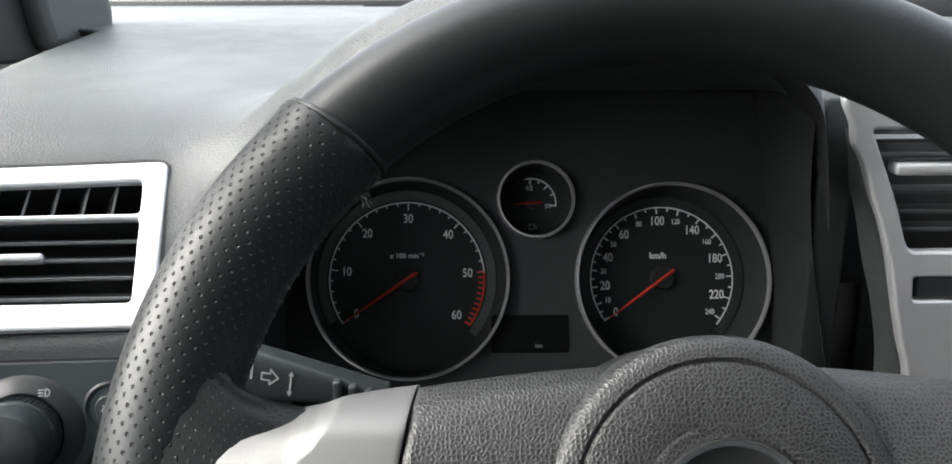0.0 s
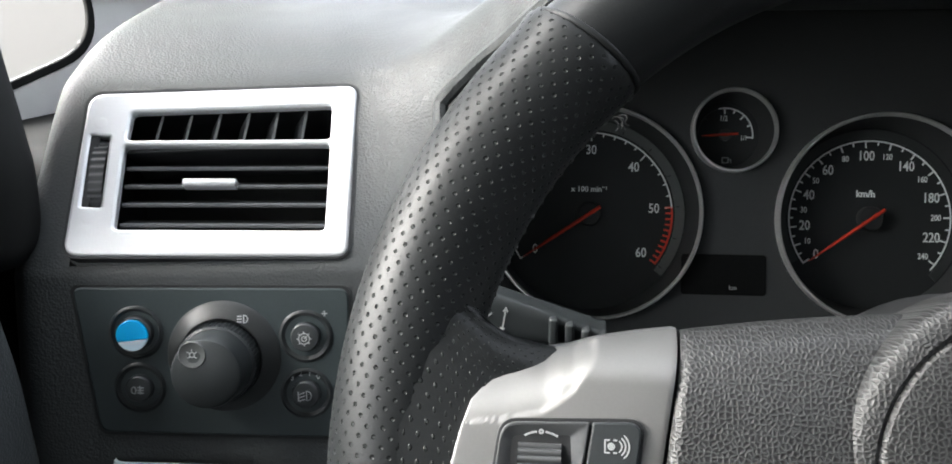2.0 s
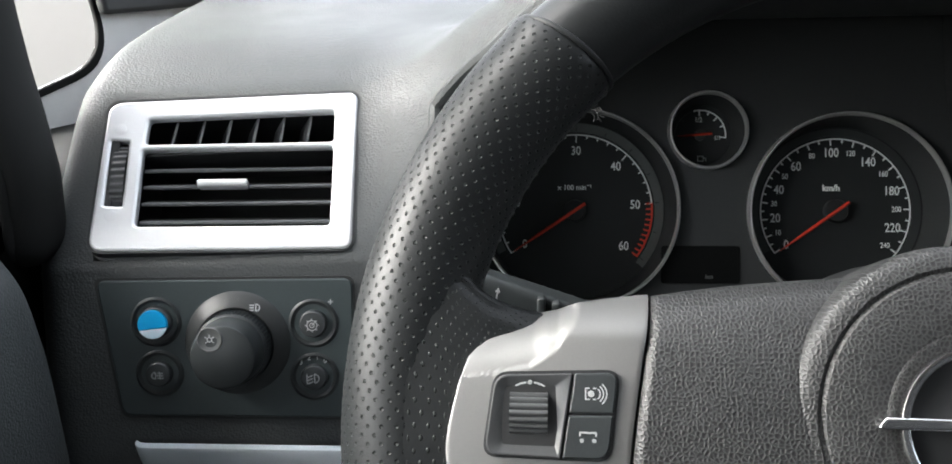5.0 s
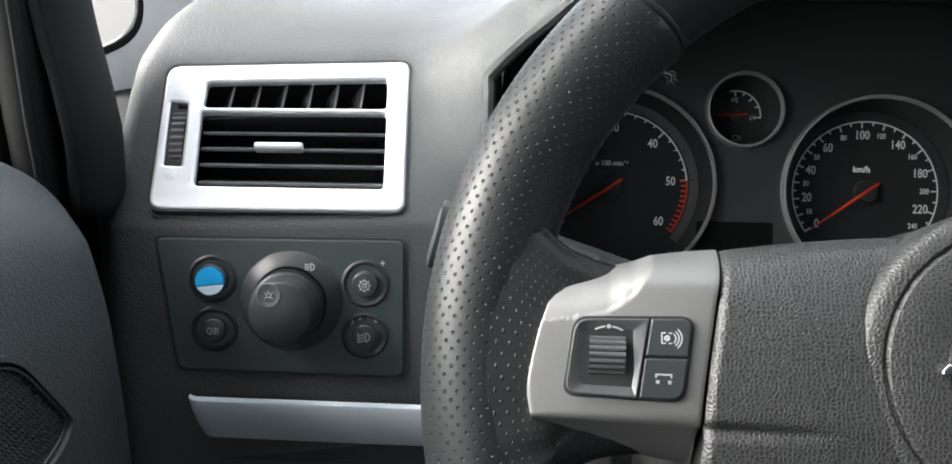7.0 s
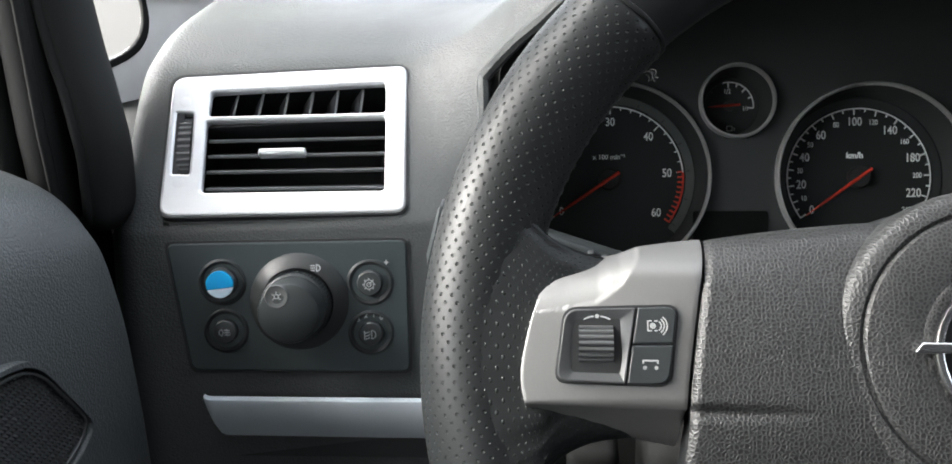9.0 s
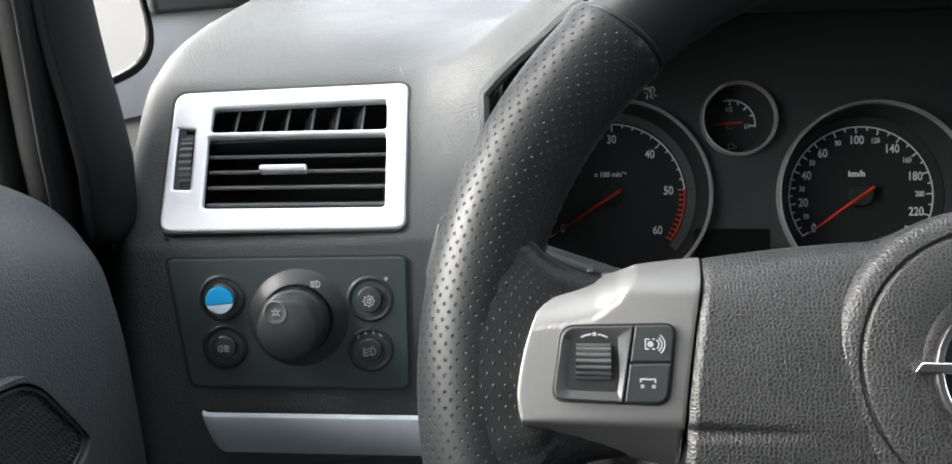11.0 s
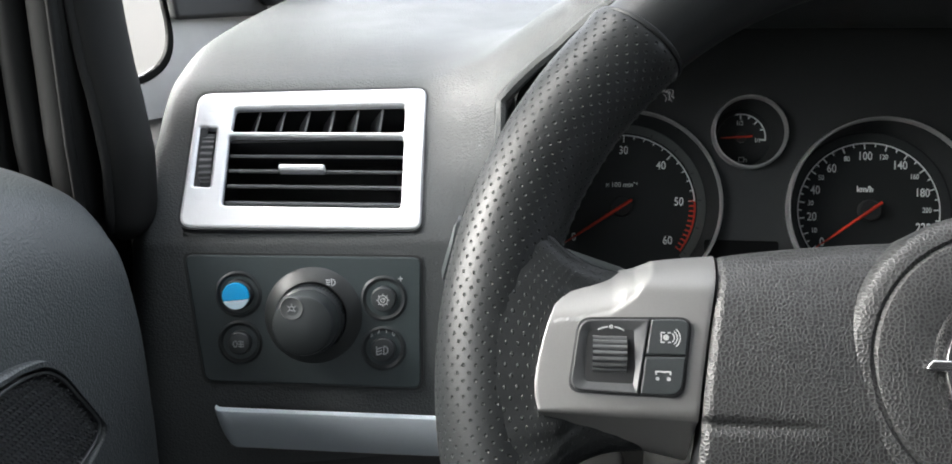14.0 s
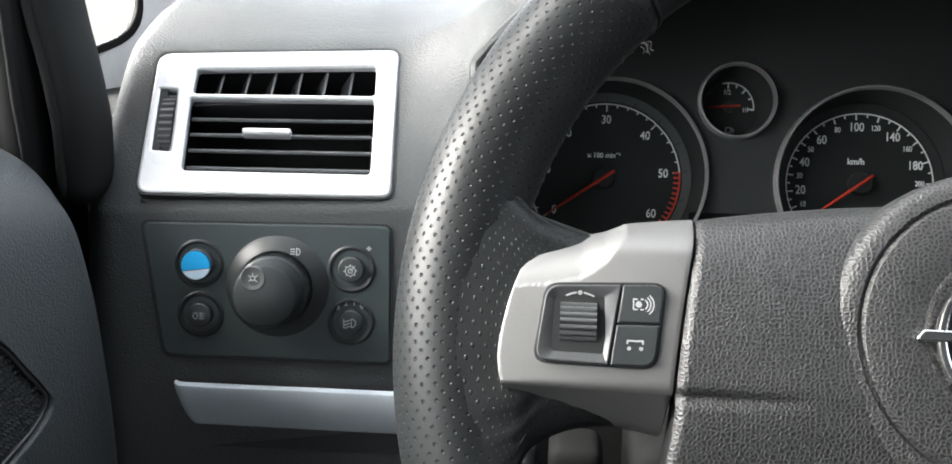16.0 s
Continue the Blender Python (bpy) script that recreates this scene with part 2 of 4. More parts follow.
# The brow over the dials: a lip that arches up from the dashboard, its top running to the windscreen.
LIP = [tuple(dash_point(-0.0615, 90 / 170)), (-0.0560, 0.4735, 1.0185), (-0.0500, 0.4690, 1.0250), (-0.0400, 0.4590, 1.0350), (-0.0285, 0.4500, 1.0448), (-0.0220, 0.4450, 1.0510), (0.0, 0.432, 1.069), (0.045, 0.424, 1.090), (0.098, 0.420, 1.098), (0.151, 0.424, 1.090), (0.182, 0.432, 1.067), (0.199, 0.440, 1.0510), (0.210, 0.455, 1.030), (0.219, 0.468, 1.006), (0.222, 0.470, 0.985)]


def brow_top(u, v):
    """From the lip forwards: the dashboard's own line, raised by what the lip stands above its start."""
    p, q = smooth_line(LIP, u), smooth_line(LIP, 0)
    k = (90 + 75 * v) / 170
    e = dash_point(-0.0615, k)
    start, here = smooth_line([(0, a, b) for a, b in PROFILE], 90 / 170).y, smooth_line([(0, a, b) for a, b in PROFILE], k).y
    fade = 1 - ease((here - start) / 0.075)
    roll = 0.002 * math.sin(min(1, v * 8) * math.pi / 2) * ease(u * 4) * fade
    return Vector((p.x, e.y + (p.y - q.y) * fade, e.z + (p.z - q.z) * fade + roll))


def brow_under(u, v):
    """The hood's inner face, a few millimetres under its top."""
    p = brow_top(u, 0.34 * v)
    return Vector((p.x, p.y, p.z - 0.004 * min(1, v * 10)))


sheet = grid(dash_sheet, 70, 170, keep=open_vent)
crest = bpy.data.meshes.new("crest")
bm = grid(brow_top, 80, 75)
bm.to_mesh(crest)
bm.free()
sheet.from_mesh(crest)
bpy.data.meshes.remove(crest)
bmesh.ops.remove_doubles(sheet, verts=[v for v in sheet.verts if abs(v.co.x + 0.0615) < 1e-5], dist=2e-5)
dash = part("dashboard", sheet, DASH, smooth=75)
tagged(dash, "charcoal grained soft plastic dashboard with rounded top", "dashboard", kind="structure")
brow = thing("cluster_hood", Matrix(), "charcoal plastic brow arching over the dials, dark inside", "dashboard hood", kind="structure")
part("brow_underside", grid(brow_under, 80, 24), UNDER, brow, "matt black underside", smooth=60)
part("well_side", box((-0.0640, 0.486, 0.80), (-0.0605, 0.60, 1.002), 0.001), WELL, brow)
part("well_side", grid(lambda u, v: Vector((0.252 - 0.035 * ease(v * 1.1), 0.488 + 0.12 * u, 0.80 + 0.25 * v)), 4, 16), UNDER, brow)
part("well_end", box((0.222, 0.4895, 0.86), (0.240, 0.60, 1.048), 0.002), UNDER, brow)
part("well_floor", box((-0.065, 0.45, 0.852), (0.256, 0.60, 0.866), 0.003), WELL, brow)
# Near-black colour carries the shade that lies behind the wheel.
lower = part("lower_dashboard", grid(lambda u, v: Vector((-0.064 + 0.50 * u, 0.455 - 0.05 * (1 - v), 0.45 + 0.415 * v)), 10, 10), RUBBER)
tagged(lower, "plastic lower dashboard, coloured near-black for the shade behind the wheel", "dashboard", kind="structure")
back = part("dashboard_top", grid(lambda u, v: Vector((-0.07 + 1.2 * u, 0.62 + 0.48 * v, 1.042 + 0.031 * v - 0.013 * max(0.0, 1 - 5 * v))), 20, 10), DASH)
tagged(back, "charcoal grained dashboard top under the windscreen", "dashboard", kind="structure")

# ---- cabin shell ----
border = part("windscreen_border", box((-0.46, 1.000, 1.060), (1.14, 1.016, 1.0865), 0.003), BLACK)
tagged(border, "black border at the foot of the windscreen", "windscreen", kind="structure")
floor = part("floor", box((-0.75, -1.5, 0.30), (1.2, 1.1, 0.36)), CARPET)
tagged(floor, "dark carpeted car floor", "floor", kind="structure")
roof = part("ceiling", grid(lambda u, v: Vector((-0.52 + 1.5 * u, -1.5 + 1.78 * v, 1.50 + 0.05 * math.sin(math.pi * u))), 12, 12), CLOTH)
tagged(roof, "pale cloth headliner", "ceiling", kind="structure")
rear = part("wall_rear", box((-0.75, -1.56, 0.3), (1.2, -1.5, 1.10)), CARPET)
tagged(rear, "plain rear of the cabin", "wall", kind="structure")
# Unseen; taller than the window sill to dim light from the right.
far_side = part("wall_right", box((1.0, -1.5, 0.3), (1.06, 1.0, 1.26)), CARPET)
tagged(far_side, "unseen plain passenger side of the cabin, raised to cut light", "wall", kind="structure")
# Unseen block, added to keep light from behind off the wheel and dials.
rear_block = part("light_block_behind_driver", box((-0.16, -0.40, 0.36), (0.98, -0.22, 1.36), 0.05), BLACK)
tagged(rear_block, "unseen dark block behind the driver that cuts light from behind", "seat", kind="structure")
near_side = part("wall_left", box((-0.56, -1.5, 0.3), (-0.50, -0.38, 1.02)), CARPET)
tagged(near_side, "plain cabin side behind the driver", "wall", kind="structure")
post = part("pillar_middle", box((-0.56, -0.72, 1.02), (-0.46, -0.50, 1.50), 0.02), CARPET)
tagged(post, "dark trimmed door pillar behind the driver's window", "pillar", kind="structure")
# Unseen box, added to stop light bounced off the ground at the left.
wing = part("outer_light_block", box((-0.62, -0.40, 0.30), (-0.42, 1.05, 0.92), 0.03), PAINT)
tagged(wing, "unseen dark box outside the door, added to block ground bounce", "car body", kind="structure")
# Hidden block, added so no light leaks between door and dashboard.
inner = part("footwell_light_block", box((-0.42, 0.411, 0.36), (-0.276, 1.05, 0.965), 0.006), RUBBER)
tagged(inner, "unseen dark block beside the dashboard, keeps light out of the door gap", "wall", kind="structure")
ground = part("ground", grid(lambda u, v: Vector((-300 + 600 * u, -300 + 600 * v, 0.0)), 4, 4), GROUND)
tagged(ground, "pale dry concrete ground outside the car", "ground", kind="structure")

# ---- air vent ----
OUT = [(-0.0579, 0.0469), (0.0717, 0.0472), (0.0666, -0.042), (-0.0621, -0.0363)]
UP = [(-0.0367, 0.036), (0.0591, 0.0362), (0.0583, 0.0183), (-0.038, 0.0214)]
LOW = [(-0.0388, 0.0183), (0.0582, 0.0151), (0.0558, -0.0286), (-0.0401, -0.024)]
SLOT = [(-0.0550, 0.0245), (-0.0462, 0.0235), (-0.0472, -0.0128), (-0.0560, -0.0120)]


def at(quad, u, v):
    """A place in a four-cornered opening (corners: top left, top right, bottom right, bottom left); v runs down."""
    a, b, c, d = [Vector(q) for q in quad]
    return a.lerp(b, u).lerp(d.lerp(c, u), v)


vent = thing("air_vent", VENT, "satin silver framed dashboard air vent with black louvres", "air vent")
part("frame", plate([rpoly(OUT, [0.008, 0.006, 0.006, 0.008], 8), rpoly(UP, 0.0025), rpoly(LOW, 0.0025), rpoly(SLOT, 0.0008)], -0.003, 0.0028, 0.0016), SILVER, vent, "satin silver painted frame")
part("gap", plate([rpoly([(-0.0592, 0.0486), (0.0730, 0.0489), (0.0678, -0.0428), (-0.0632, -0.0370)], 0.008, 8), rpoly([(-0.05, 0.04), (0.06, 0.04), (0.056, -0.033), (-0.054, -0.03)], 0.004)], -0.004, 0.0016), BLACK, vent, "black shadow gap")
part("housing", grid(lambda u, v: Vector(((-0.061 + 0.126 * u), 0.043 - 0.082 * v, -0.004 - 0.055 * min(1, 9 * min(u, 1 - u), 9 * min(v, 1 - v)))), 36, 36), BLACK, vent, "black duct behind the louvres")
for k in range(6):
    a, b = at(UP, (k + 0.98) / 6.9, 0.0), at(UP, (k + 0.86) / 6.9, 1.0)
    bm = bmesh.new()
    for (p, q) in ((a, b),):
        w, dpt = 0.0006, 0.018
        vs = []
        for z in (-0.0022, -dpt):
            lean = 0.0075 if z < -0.01 else 0
            for s, e in ((-w, p), (w, p), (w, q), (-w, q)):
                vs.append(bm.verts.new((e.x + s - lean, e.y, z)))
        for f in ((0, 1, 2, 3), (4, 5, 6, 7), (0, 1, 5, 4), (1, 2, 6, 5), (2, 3, 7, 6), (3, 0, 4, 7)):
            bm.faces.new([vs[i] for i in f])
    part("vertical_vane", bm, ROLL, vent, smooth=0)
part("divider", box((-0.040, 0.0168, -0.034), (0.060, 0.0196, -0.0028), 0.0006), BLACK, vent)
for k in range(4):
    v = (0.225, 0.445, 0.665, 0.905)[k]
    a, b = at(LOW, 0.005, v), at(LOW, 0.995, v)
    ring = [(0.0009, -0.0030), (0.0010, -0.0036), (0.0072, -0.0150), (0.0058, -0.0152), (-0.0009, -0.0042), (-0.0010, -0.0032), (-0.0004, -0.0027), (0.0004, -0.0027)]
    bm = grid(lambda u, w: Vector((a.x + (b.x - a.x) * u, a.y + (b.y - a.y) * u + ring[int(round(w * 8)) % 8][0], ring[int(round(w * 8)) % 8][1])), 1, 8, closed_v=True)
    part("louvre", bm, ROLL, vent)
tab_l, tab_r = at(LOW, 0.29, 0.43), at(LOW, 0.555, 0.43)
part("slider_tab", plate([rpoly([(tab_l.x, tab_l.y + 0.0022), (tab_r.x, tab_r.y + 0.0022), (tab_r.x, tab_r.y - 0.0017), (tab_l.x, tab_l.y - 0.0017)], 0.0013)], -0.006, 0.0014, 0.0016), SILVER, vent, "polished silver sliding tab")
# thumbwheel: ribbed drum across the slot
sx, sy0, sy1 = -0.0511, -0.0118, 0.0232
bm = grid(lambda u, w: Vector((sx - 0.0026 + 0.0066 * u + 0.0007 * (0.5 - w) * 2, (sy0 + sy1) / 2 + 0.0168 * math.cos(math.pi * w), -0.0030 + (0.0060 + 0.0003 * math.sin(w * 26 * math.pi)) * math.sin(math.pi * w) ** 0.6)), 2, 156)
part("thumbwheel", bm, mat("wheel_plastic", (0.040, 0.042, 0.043), 0.34), vent, "ribbed dark grey thumbwheel", smooth=70)
# Black plate behind the slot stands in for the shade inside it.
part("slot_shadow", plate([rpoly([(-0.058, 0.027), (-0.044, 0.026), (-0.045, -0.015), (-0.059, -0.0145)], 0.001)], -0.014, -0.0125), BLACK, vent)
for sgn, yy in ((1, 0.0305), (-1, -0.0178)):
    part("thumb_recess", lathe([(0, -0.0004 + 0.0033), (0.002, 0.0033 - 0.0003), (0.0032, 0.0029)], 24, (sx + (0.0005 if sgn > 0 else -0.001), yy)), SILVER, vent)

# ---- light switch panel ----
PAN = [(-0.0582, 0.0316), (0.0684, 0.0284), (0.0669, -0.043), (-0.0497, -0.0373)]
switch = thing("light_switch_panel", SWITCH, "black plastic light switch panel with rotary knob and buttons", "switch panel")
part("gap", plate([rpoly([(-0.0596, 0.0329), (0.0697, 0.0297), (0.0682, -0.0443), (-0.0509, -0.0387)], 0.0055, 8)], -0.004, 0.0016), BLACK, switch, "shadow gap round the panel")
part("panel", plate([rpoly(PAN, 0.005, 8)], -0.002, 0.0024, 0.0009), PANEL, switch)


def strokes(lines, width, z, scale=1.0, off=(0, 0), thick=0.00012):
    """Thin raised strokes along polylines, for printed marks."""
    bm = bmesh.new()
    for line in lines:
        for p, q in zip(line, line[1:]):
            p, q = Vector(p) * scale + Vector(off), Vector(q) * scale + Vector(off)
            d = (q - p)
            if d.length == 0:
                continue
            d.normalize()
            n = Vector((-d.y, d.x)) * width / 2
            e = d * width * 0.3
            vs = [bm.verts.new((*(c), z + h)) for h in (0, thick) for c in (p - e + n, p - e - n, q + e - n, q + e + n)]
            for f in ((4, 5, 6, 7), (0, 1, 5, 4), (1, 2, 6, 5), (2, 3, 7, 6), (3, 0, 4, 7)):
                bm.faces.new([vs[i] for i in f])
    return bm


def arc(cx, cy, r, a0, a1, n=14):
    return [(cx + r * math.cos(radians(a0 + (a1 - a0) * i / n)), cy + r * math.sin(radians(a0 + (a1 - a0) * i / n))) for i in range(n + 1)]


def button(cx, cy, r, name="push_button", inner=0.0062):
    b = part(name, lathe([(r + 0.0008, 0.0027), (r, 0.0033), (r - 0.0005, 0.0034), (r - 0.0012, 0.0030), (inner + 0.0016, 0.0014), (inner + 0.0008, 0.0012), (inner + 0.0003, 0.0014), (inner, 0.0052), (inner - 0.0006, 0.0058), (inner * 0.5, 0.0060), (0, 0.0060)], 48, (cx, cy)), KNOB, switch)
    return b


fog = button(-0.0298, -0.0162, 0.0112)
part("symbol", strokes([arc(-0.35, 0, 0.45, 90, 270) + [(-0.35, -0.45), (-0.2, 0), (-0.35, 0.45)], [(0, 0.35), (0.75, 0.3)], [(0, 0), (0.75, -0.05)], [(0, -0.35), (0.75, -0.4)], [(0.3, 0.5), (0.35, 0.2), (0.3, -0.1), (0.35, -0.5)]], 0.0006, 0.0061, 0.0036, (-0.0298, -0.0164)), GREYPRINT, fog)
dim = button(0.0481, 0.0066, 0.0116, inner=0.0066)
part("symbol", strokes([arc(0, 0, 0.75, 0, 360, 20), arc(0, 0, 0.35, 0, 360, 10), [(0, 0), (0.5, 0.5)]] + [[(0.75 * math.cos(a), 0.75 * math.sin(a)), (1.0 * math.cos(a), 1.0 * math.sin(a))] for a in [k * 0.785 for k in range(8)]], 0.0005, 0.0061, 0.0033, (0.0479, 0.0062)), GREYPRINT, dim)
part("plus_mark", strokes([[(-1, 0), (1, 0)], [(0, -1), (0, 1)]], 0.0006, 0.0032, 0.0011, (0.0572, 0.0172)), GREYPRINT, dim)
level = button(0.0472, -0.0206, 0.0114, inner=0.0064)
part("symbol", strokes([[(0.1, 0.55), (0.1, -0.55)] + arc(0.1, 0, 0.55, -90, 90), [(-0.15, 0.4), (-0.7, 0.2)], [(-0.15, 0), (-0.7, -0.2)], [(-0.15, -0.4), (-0.7, -0.6)], [(-0.85, 0.5), (-0.85, -0.6)]], 0.0006, 0.0061, 0.0040, (0.0474, -0.0208)), GREYPRINT, level)
for ch, a in (("3", 130), ("2", 104), ("1", 79), ("0", 54)):
    part("level_number", text_mesh(ch, 0.0036, 0.0472 + 0.0098 * math.cos(radians(a)), -0.0206 + 0.0098 * math.sin(radians(a)), 0.0030, bold=0.00005), GREYPRINT, level)
central = button(-0.0298, 0.0100, 0.0118, "blue_button", 0.0079)
half = 0.0072
lens_c = (-0.0302, 0.0096)
cut = -0.0022
a0 = math.degrees(math.asin(cut / half))
top_arc = arc(lens_c[0], lens_c[1], half, a0 + 6, 180 - a0 + 4, 28)
low_arc = arc(lens_c[0], lens_c[1], half, 180 - a0 + 6, 360 + a0 + 4, 22)
part("blue_lens", plate([top_arc], 0.0056, 0.0074, 0.0003), BLUE, central, "glossy bright blue lens")
part("pale_segment", plate([low_arc], 0.0056, 0.0073, 0.0003), PALE, central, "pale blue-white lower segment")
# rotary knob on its dished base
rot = part("rotary_switch", lathe([(0.0262, 0.0026), (0.0256, 0.0034), (0.0246, 0.0040), (0.0215, 0.0066), (0.0190, 0.0078), (0.0180, 0.0072), (0.0176, 0.0050)], 72, (0.0100, -0.0020)), GLOSS, switch, "dished black knob surround")
bm = lathe([(0.0178, 0.004), (0.0178, 0.0150), (0.0172, 0.0158), (0.0166, 0.0160), (0.0162, 0.0200), (0.0157, 0.0275), (0.0150, 0.0296), (0.0138, 0.0303), (0, 0.0306)], 72, (0.0096, -0.0026))
part("knob", bm, KNOB, rot, "round black headlight knob")
bm = bmesh.new()
for k in range(60):
    a = 2 * math.pi * k / 60
    ca, sa = math.cos(a), math.sin(a)
    vs = [bm.verts.new((0.0096 + (r * ca - t * sa), -0.0026 + (r * sa + t * ca), z)) for z in (0.0062, 0.0154) for r, t in ((0.0176, -0.0003), (0.0183, -0.0003), (0.0183, 0.0003), (0.0176, 0.0003))]
    for f in ((0, 1, 5, 4), (1, 2, 6, 5), (2, 3, 7, 6), (4, 5, 6, 7)):
        bm.faces.new([vs[i] for i in f])
part("knurl", bm, KNOB, rot, smooth=0)
# Paler grey than the knob: the dish's reflection is put into the colour.
dimple = part("dimple", lathe([(0.0060, 0.0303), (0.0056, 0.0309), (0.0051, 0.0308), (0.0035, 0.0304), (0, 0.0303)], 36, (0.0046, 0.0066)), mat("dimple_sheen", (0.095, 0.100, 0.100), 0.3), rot, "round dished lamp mark")
part("lamp_symbol", strokes([arc(0, 0, 0.45, 0, 360, 12)] + [[(0.65 * math.cos(k), 0.65 * math.sin(k)), (math.cos(k), math.sin(k))] for k in (0.5, 1.57, 2.6, 3.8, 5.6)], 0.0005, 0.0306, 0.0024, (0.0046, 0.0066)), GREYPRINT, rot)
part("headlamp_symbol", strokes([[(0.1, 0.55), (0.1, -0.55)] + arc(0.1, 0, 0.55, -90, 90), [(-0.2, 0.4), (-0.8, 0.4)], [(-0.2, 0), (-0.8, 0)], [(-0.2, -0.4), (-0.8, -0.4)]], 0.0006, 0.0, 0.0032, (0, 0)), GREYPRINT, rot, m=pose(0.0208, 0.0163, 0.0071, 0, 0, 59.5) @ pose(0, 0, 0, 0, 30, 0) @ pose(0, 0, 0, 0, 0, -59.5))
for k, a in enumerate((122, 100, 84)):
    part("position_mark", strokes([arc(0, 0, 0.5, 0, 300, 8)] if k != 1 else [[(-0.3, -0.5), (-0.3, 0.5)], [(0.3, -0.5), (0.3, 0.5)]], 0.0003, 0.0057, 0.0020, (0.0100 + 0.0215 * math.cos(radians(a)), -0.0020 + 0.0215 * math.sin(radians(a)))), KNOB, rot)

# ---- storage lid under the switches ----
lid = thing("storage_lid", SWITCH, "satin silver-grey flap of the storage tray below the light switches", "storage compartment")
LIDQ = [(-0.0447, -0.0509), (0.110, -0.0592), (0.104, -0.0935), (-0.0372, -0.0855)]
part("flap", grid(lambda u, v: Vector((*at(LIDQ, u, min(1.0, max(0.0, v * 1.04 - 0.02))), 0.0085 - 0.0190 * v ** 2 - 0.004 * (max(0, 0.06 - v) / 0.06) ** 2 - 0.004 * (max(0, 0.03 - u) / 0.03) ** 2)), 60, 40), LIDP, lid, "satin silver-grey lid")
part("lid_edge", plate([rpoly([(-0.0462, -0.0495), (0.112, -0.0578), (0.106, -0.0945), (-0.0386, -0.0865)], 0.004)], -0.012, -0.0008), BLACK, lid, "black rim behind the flap")

# ---- instrument cluster ----
cl = thing("instrument_cluster", CLUSTER, "black instrument cluster with two large dials and a fuel gauge", "instrument cluster")
BEZ = {"tachometer": (-0.0605, -0.0220, 0.0588), "speedometer": (0.0932, -0.0233, 0.0567), "fuel_gauge": (0.0140, 0.0236, 0.0228)}
FACE = {"tachometer": (-0.0625, -0.0225), "speedometer": (0.0908, -0.0225), "fuel_gauge": (0.0125, 0.0232)}
part("surround", plate([rpoly([(-0.132, -0.105), (0.185, -0.105), (0.185, 0.060), (0.150, 0.098), (-0.085, 0.098), (-0.132, 0.062)], 0.03)] + [circle(x, y, r - 0.001, 72) for x, y, r in BEZ.values()], 0.014, 0.0175, 0.0), WELL, cl, "matt black surround")
part("display", plate([rpoly([(-0.0125, -0.0435), (0.0325, -0.0435), (0.0325, -0.0655), (-0.0125, -0.0655)], 0.002)], 0.0174, 0.0182, 0.0003), mat("display_glass", (0.003, 0.0035, 0.0035), 0.5, spec=0.15), cl, "dark unlit trip display")
part("display_text", text_mesh("km", 0.0035, 0.0150, -0.0615, 0.0184), GREYPRINT, cl)


def dial(name, arc_r):
    x, y, r = BEZ[name]
    fx, fy = FACE[name]
    g = part(name, plate([circle(fx, fy, r + 0.004, 72)], -0.003, 0.0), DIAL, cl)
    part("bezel", lathe([(r - 0.0019, 0.0195), (r - 0.0018, 0.0232), (r - 0.0013, 0.0243), (r - 0.0005, 0.0242), (r, 0.0228), (r + 0.0002, 0.0170)], 96, (x, y)), BEZEL, g, "satin chrome ring")
    n = 96
    inner_r = arc_r + (0.0075 if name != "fuel_gauge" else 0.0035)
    bm = bmesh.new()
    a_ = [bm.verts.new((x + (r - 0.0019) * math.cos(2 * math.pi * i / n), y + (r - 0.0019) * math.sin(2 * math.pi * i / n), 0.0197)) for i in range(n)]
    m_ = [bm.verts.new((fx + (inner_r + 0.001) * math.cos(2 * math.pi * i / n), fy + (inner_r + 0.001) * math.sin(2 * math.pi * i / n), 0.0045)) for i in range(n)]
    b_ = [bm.verts.new((fx + inner_r * math.cos(2 * math.pi * i / n), fy + inner_r * math.sin(2 * math.pi * i / n), 0.0002)) for i in range(n)]
    for p_, q_ in ((a_, m_), (m_, b_)):
        for i in range(n):
            bm.faces.new((p_[i], p_[(i + 1) % n], q_[(i + 1) % n], q_[i]))
    part("funnel", bm, WELL, g, "black stepped funnel")
    return g, fx, fy


def needle(g, fx, fy, angle, length, tail, z=0.0062, width=0.0019):
    bm = bmesh.new()
    ring = [(-tail, 0.5), (0, 0.55), (length * 0.6, 0.45), (length, 0.16)]
    rows = []
    for s, w in ring:
        rows.append([bm.verts.new((s, t * w * width * 2, h)) for t, h in ((-0.5, z - 0.0006), (0, z + 0.0005), (0.5, z - 0.0006))])
    for p, q in zip(rows, rows[1:]):
        for i in range(2):
            bm.faces.new((p[i], q[i], q[i + 1], p[i + 1]))
    bm.faces.new(rows[0])
    bm.transform(pose(fx, fy, 0, 0, 0, angle))
    return part("needle", bm, RED, g, "red pointer needle", smooth=0)


def tick(angle, r0, r1):
    return [(r0 * math.cos(radians(angle)), r0 * math.sin(radians(angle))), (r1 * math.cos(radians(angle)), r1 * math.sin(radians(angle)))]


# tachometer
g, fx, fy = dial("tachometer", 0.0465)
ta = lambda v: 214 - 250 * v / 60
part("grey_band", plate([[(fx + p, fy + q) for p, q in arc(0, 0, 0.0535, ta(0) - 4, ta(60) - 4, 60) + arc(0, 0, 0.0482, ta(60) - 4, ta(0) - 4, 60)]], 0.0004, 0.0010), mat("grey_band", (0.080, 0.090, 0.088), 0.5), g)
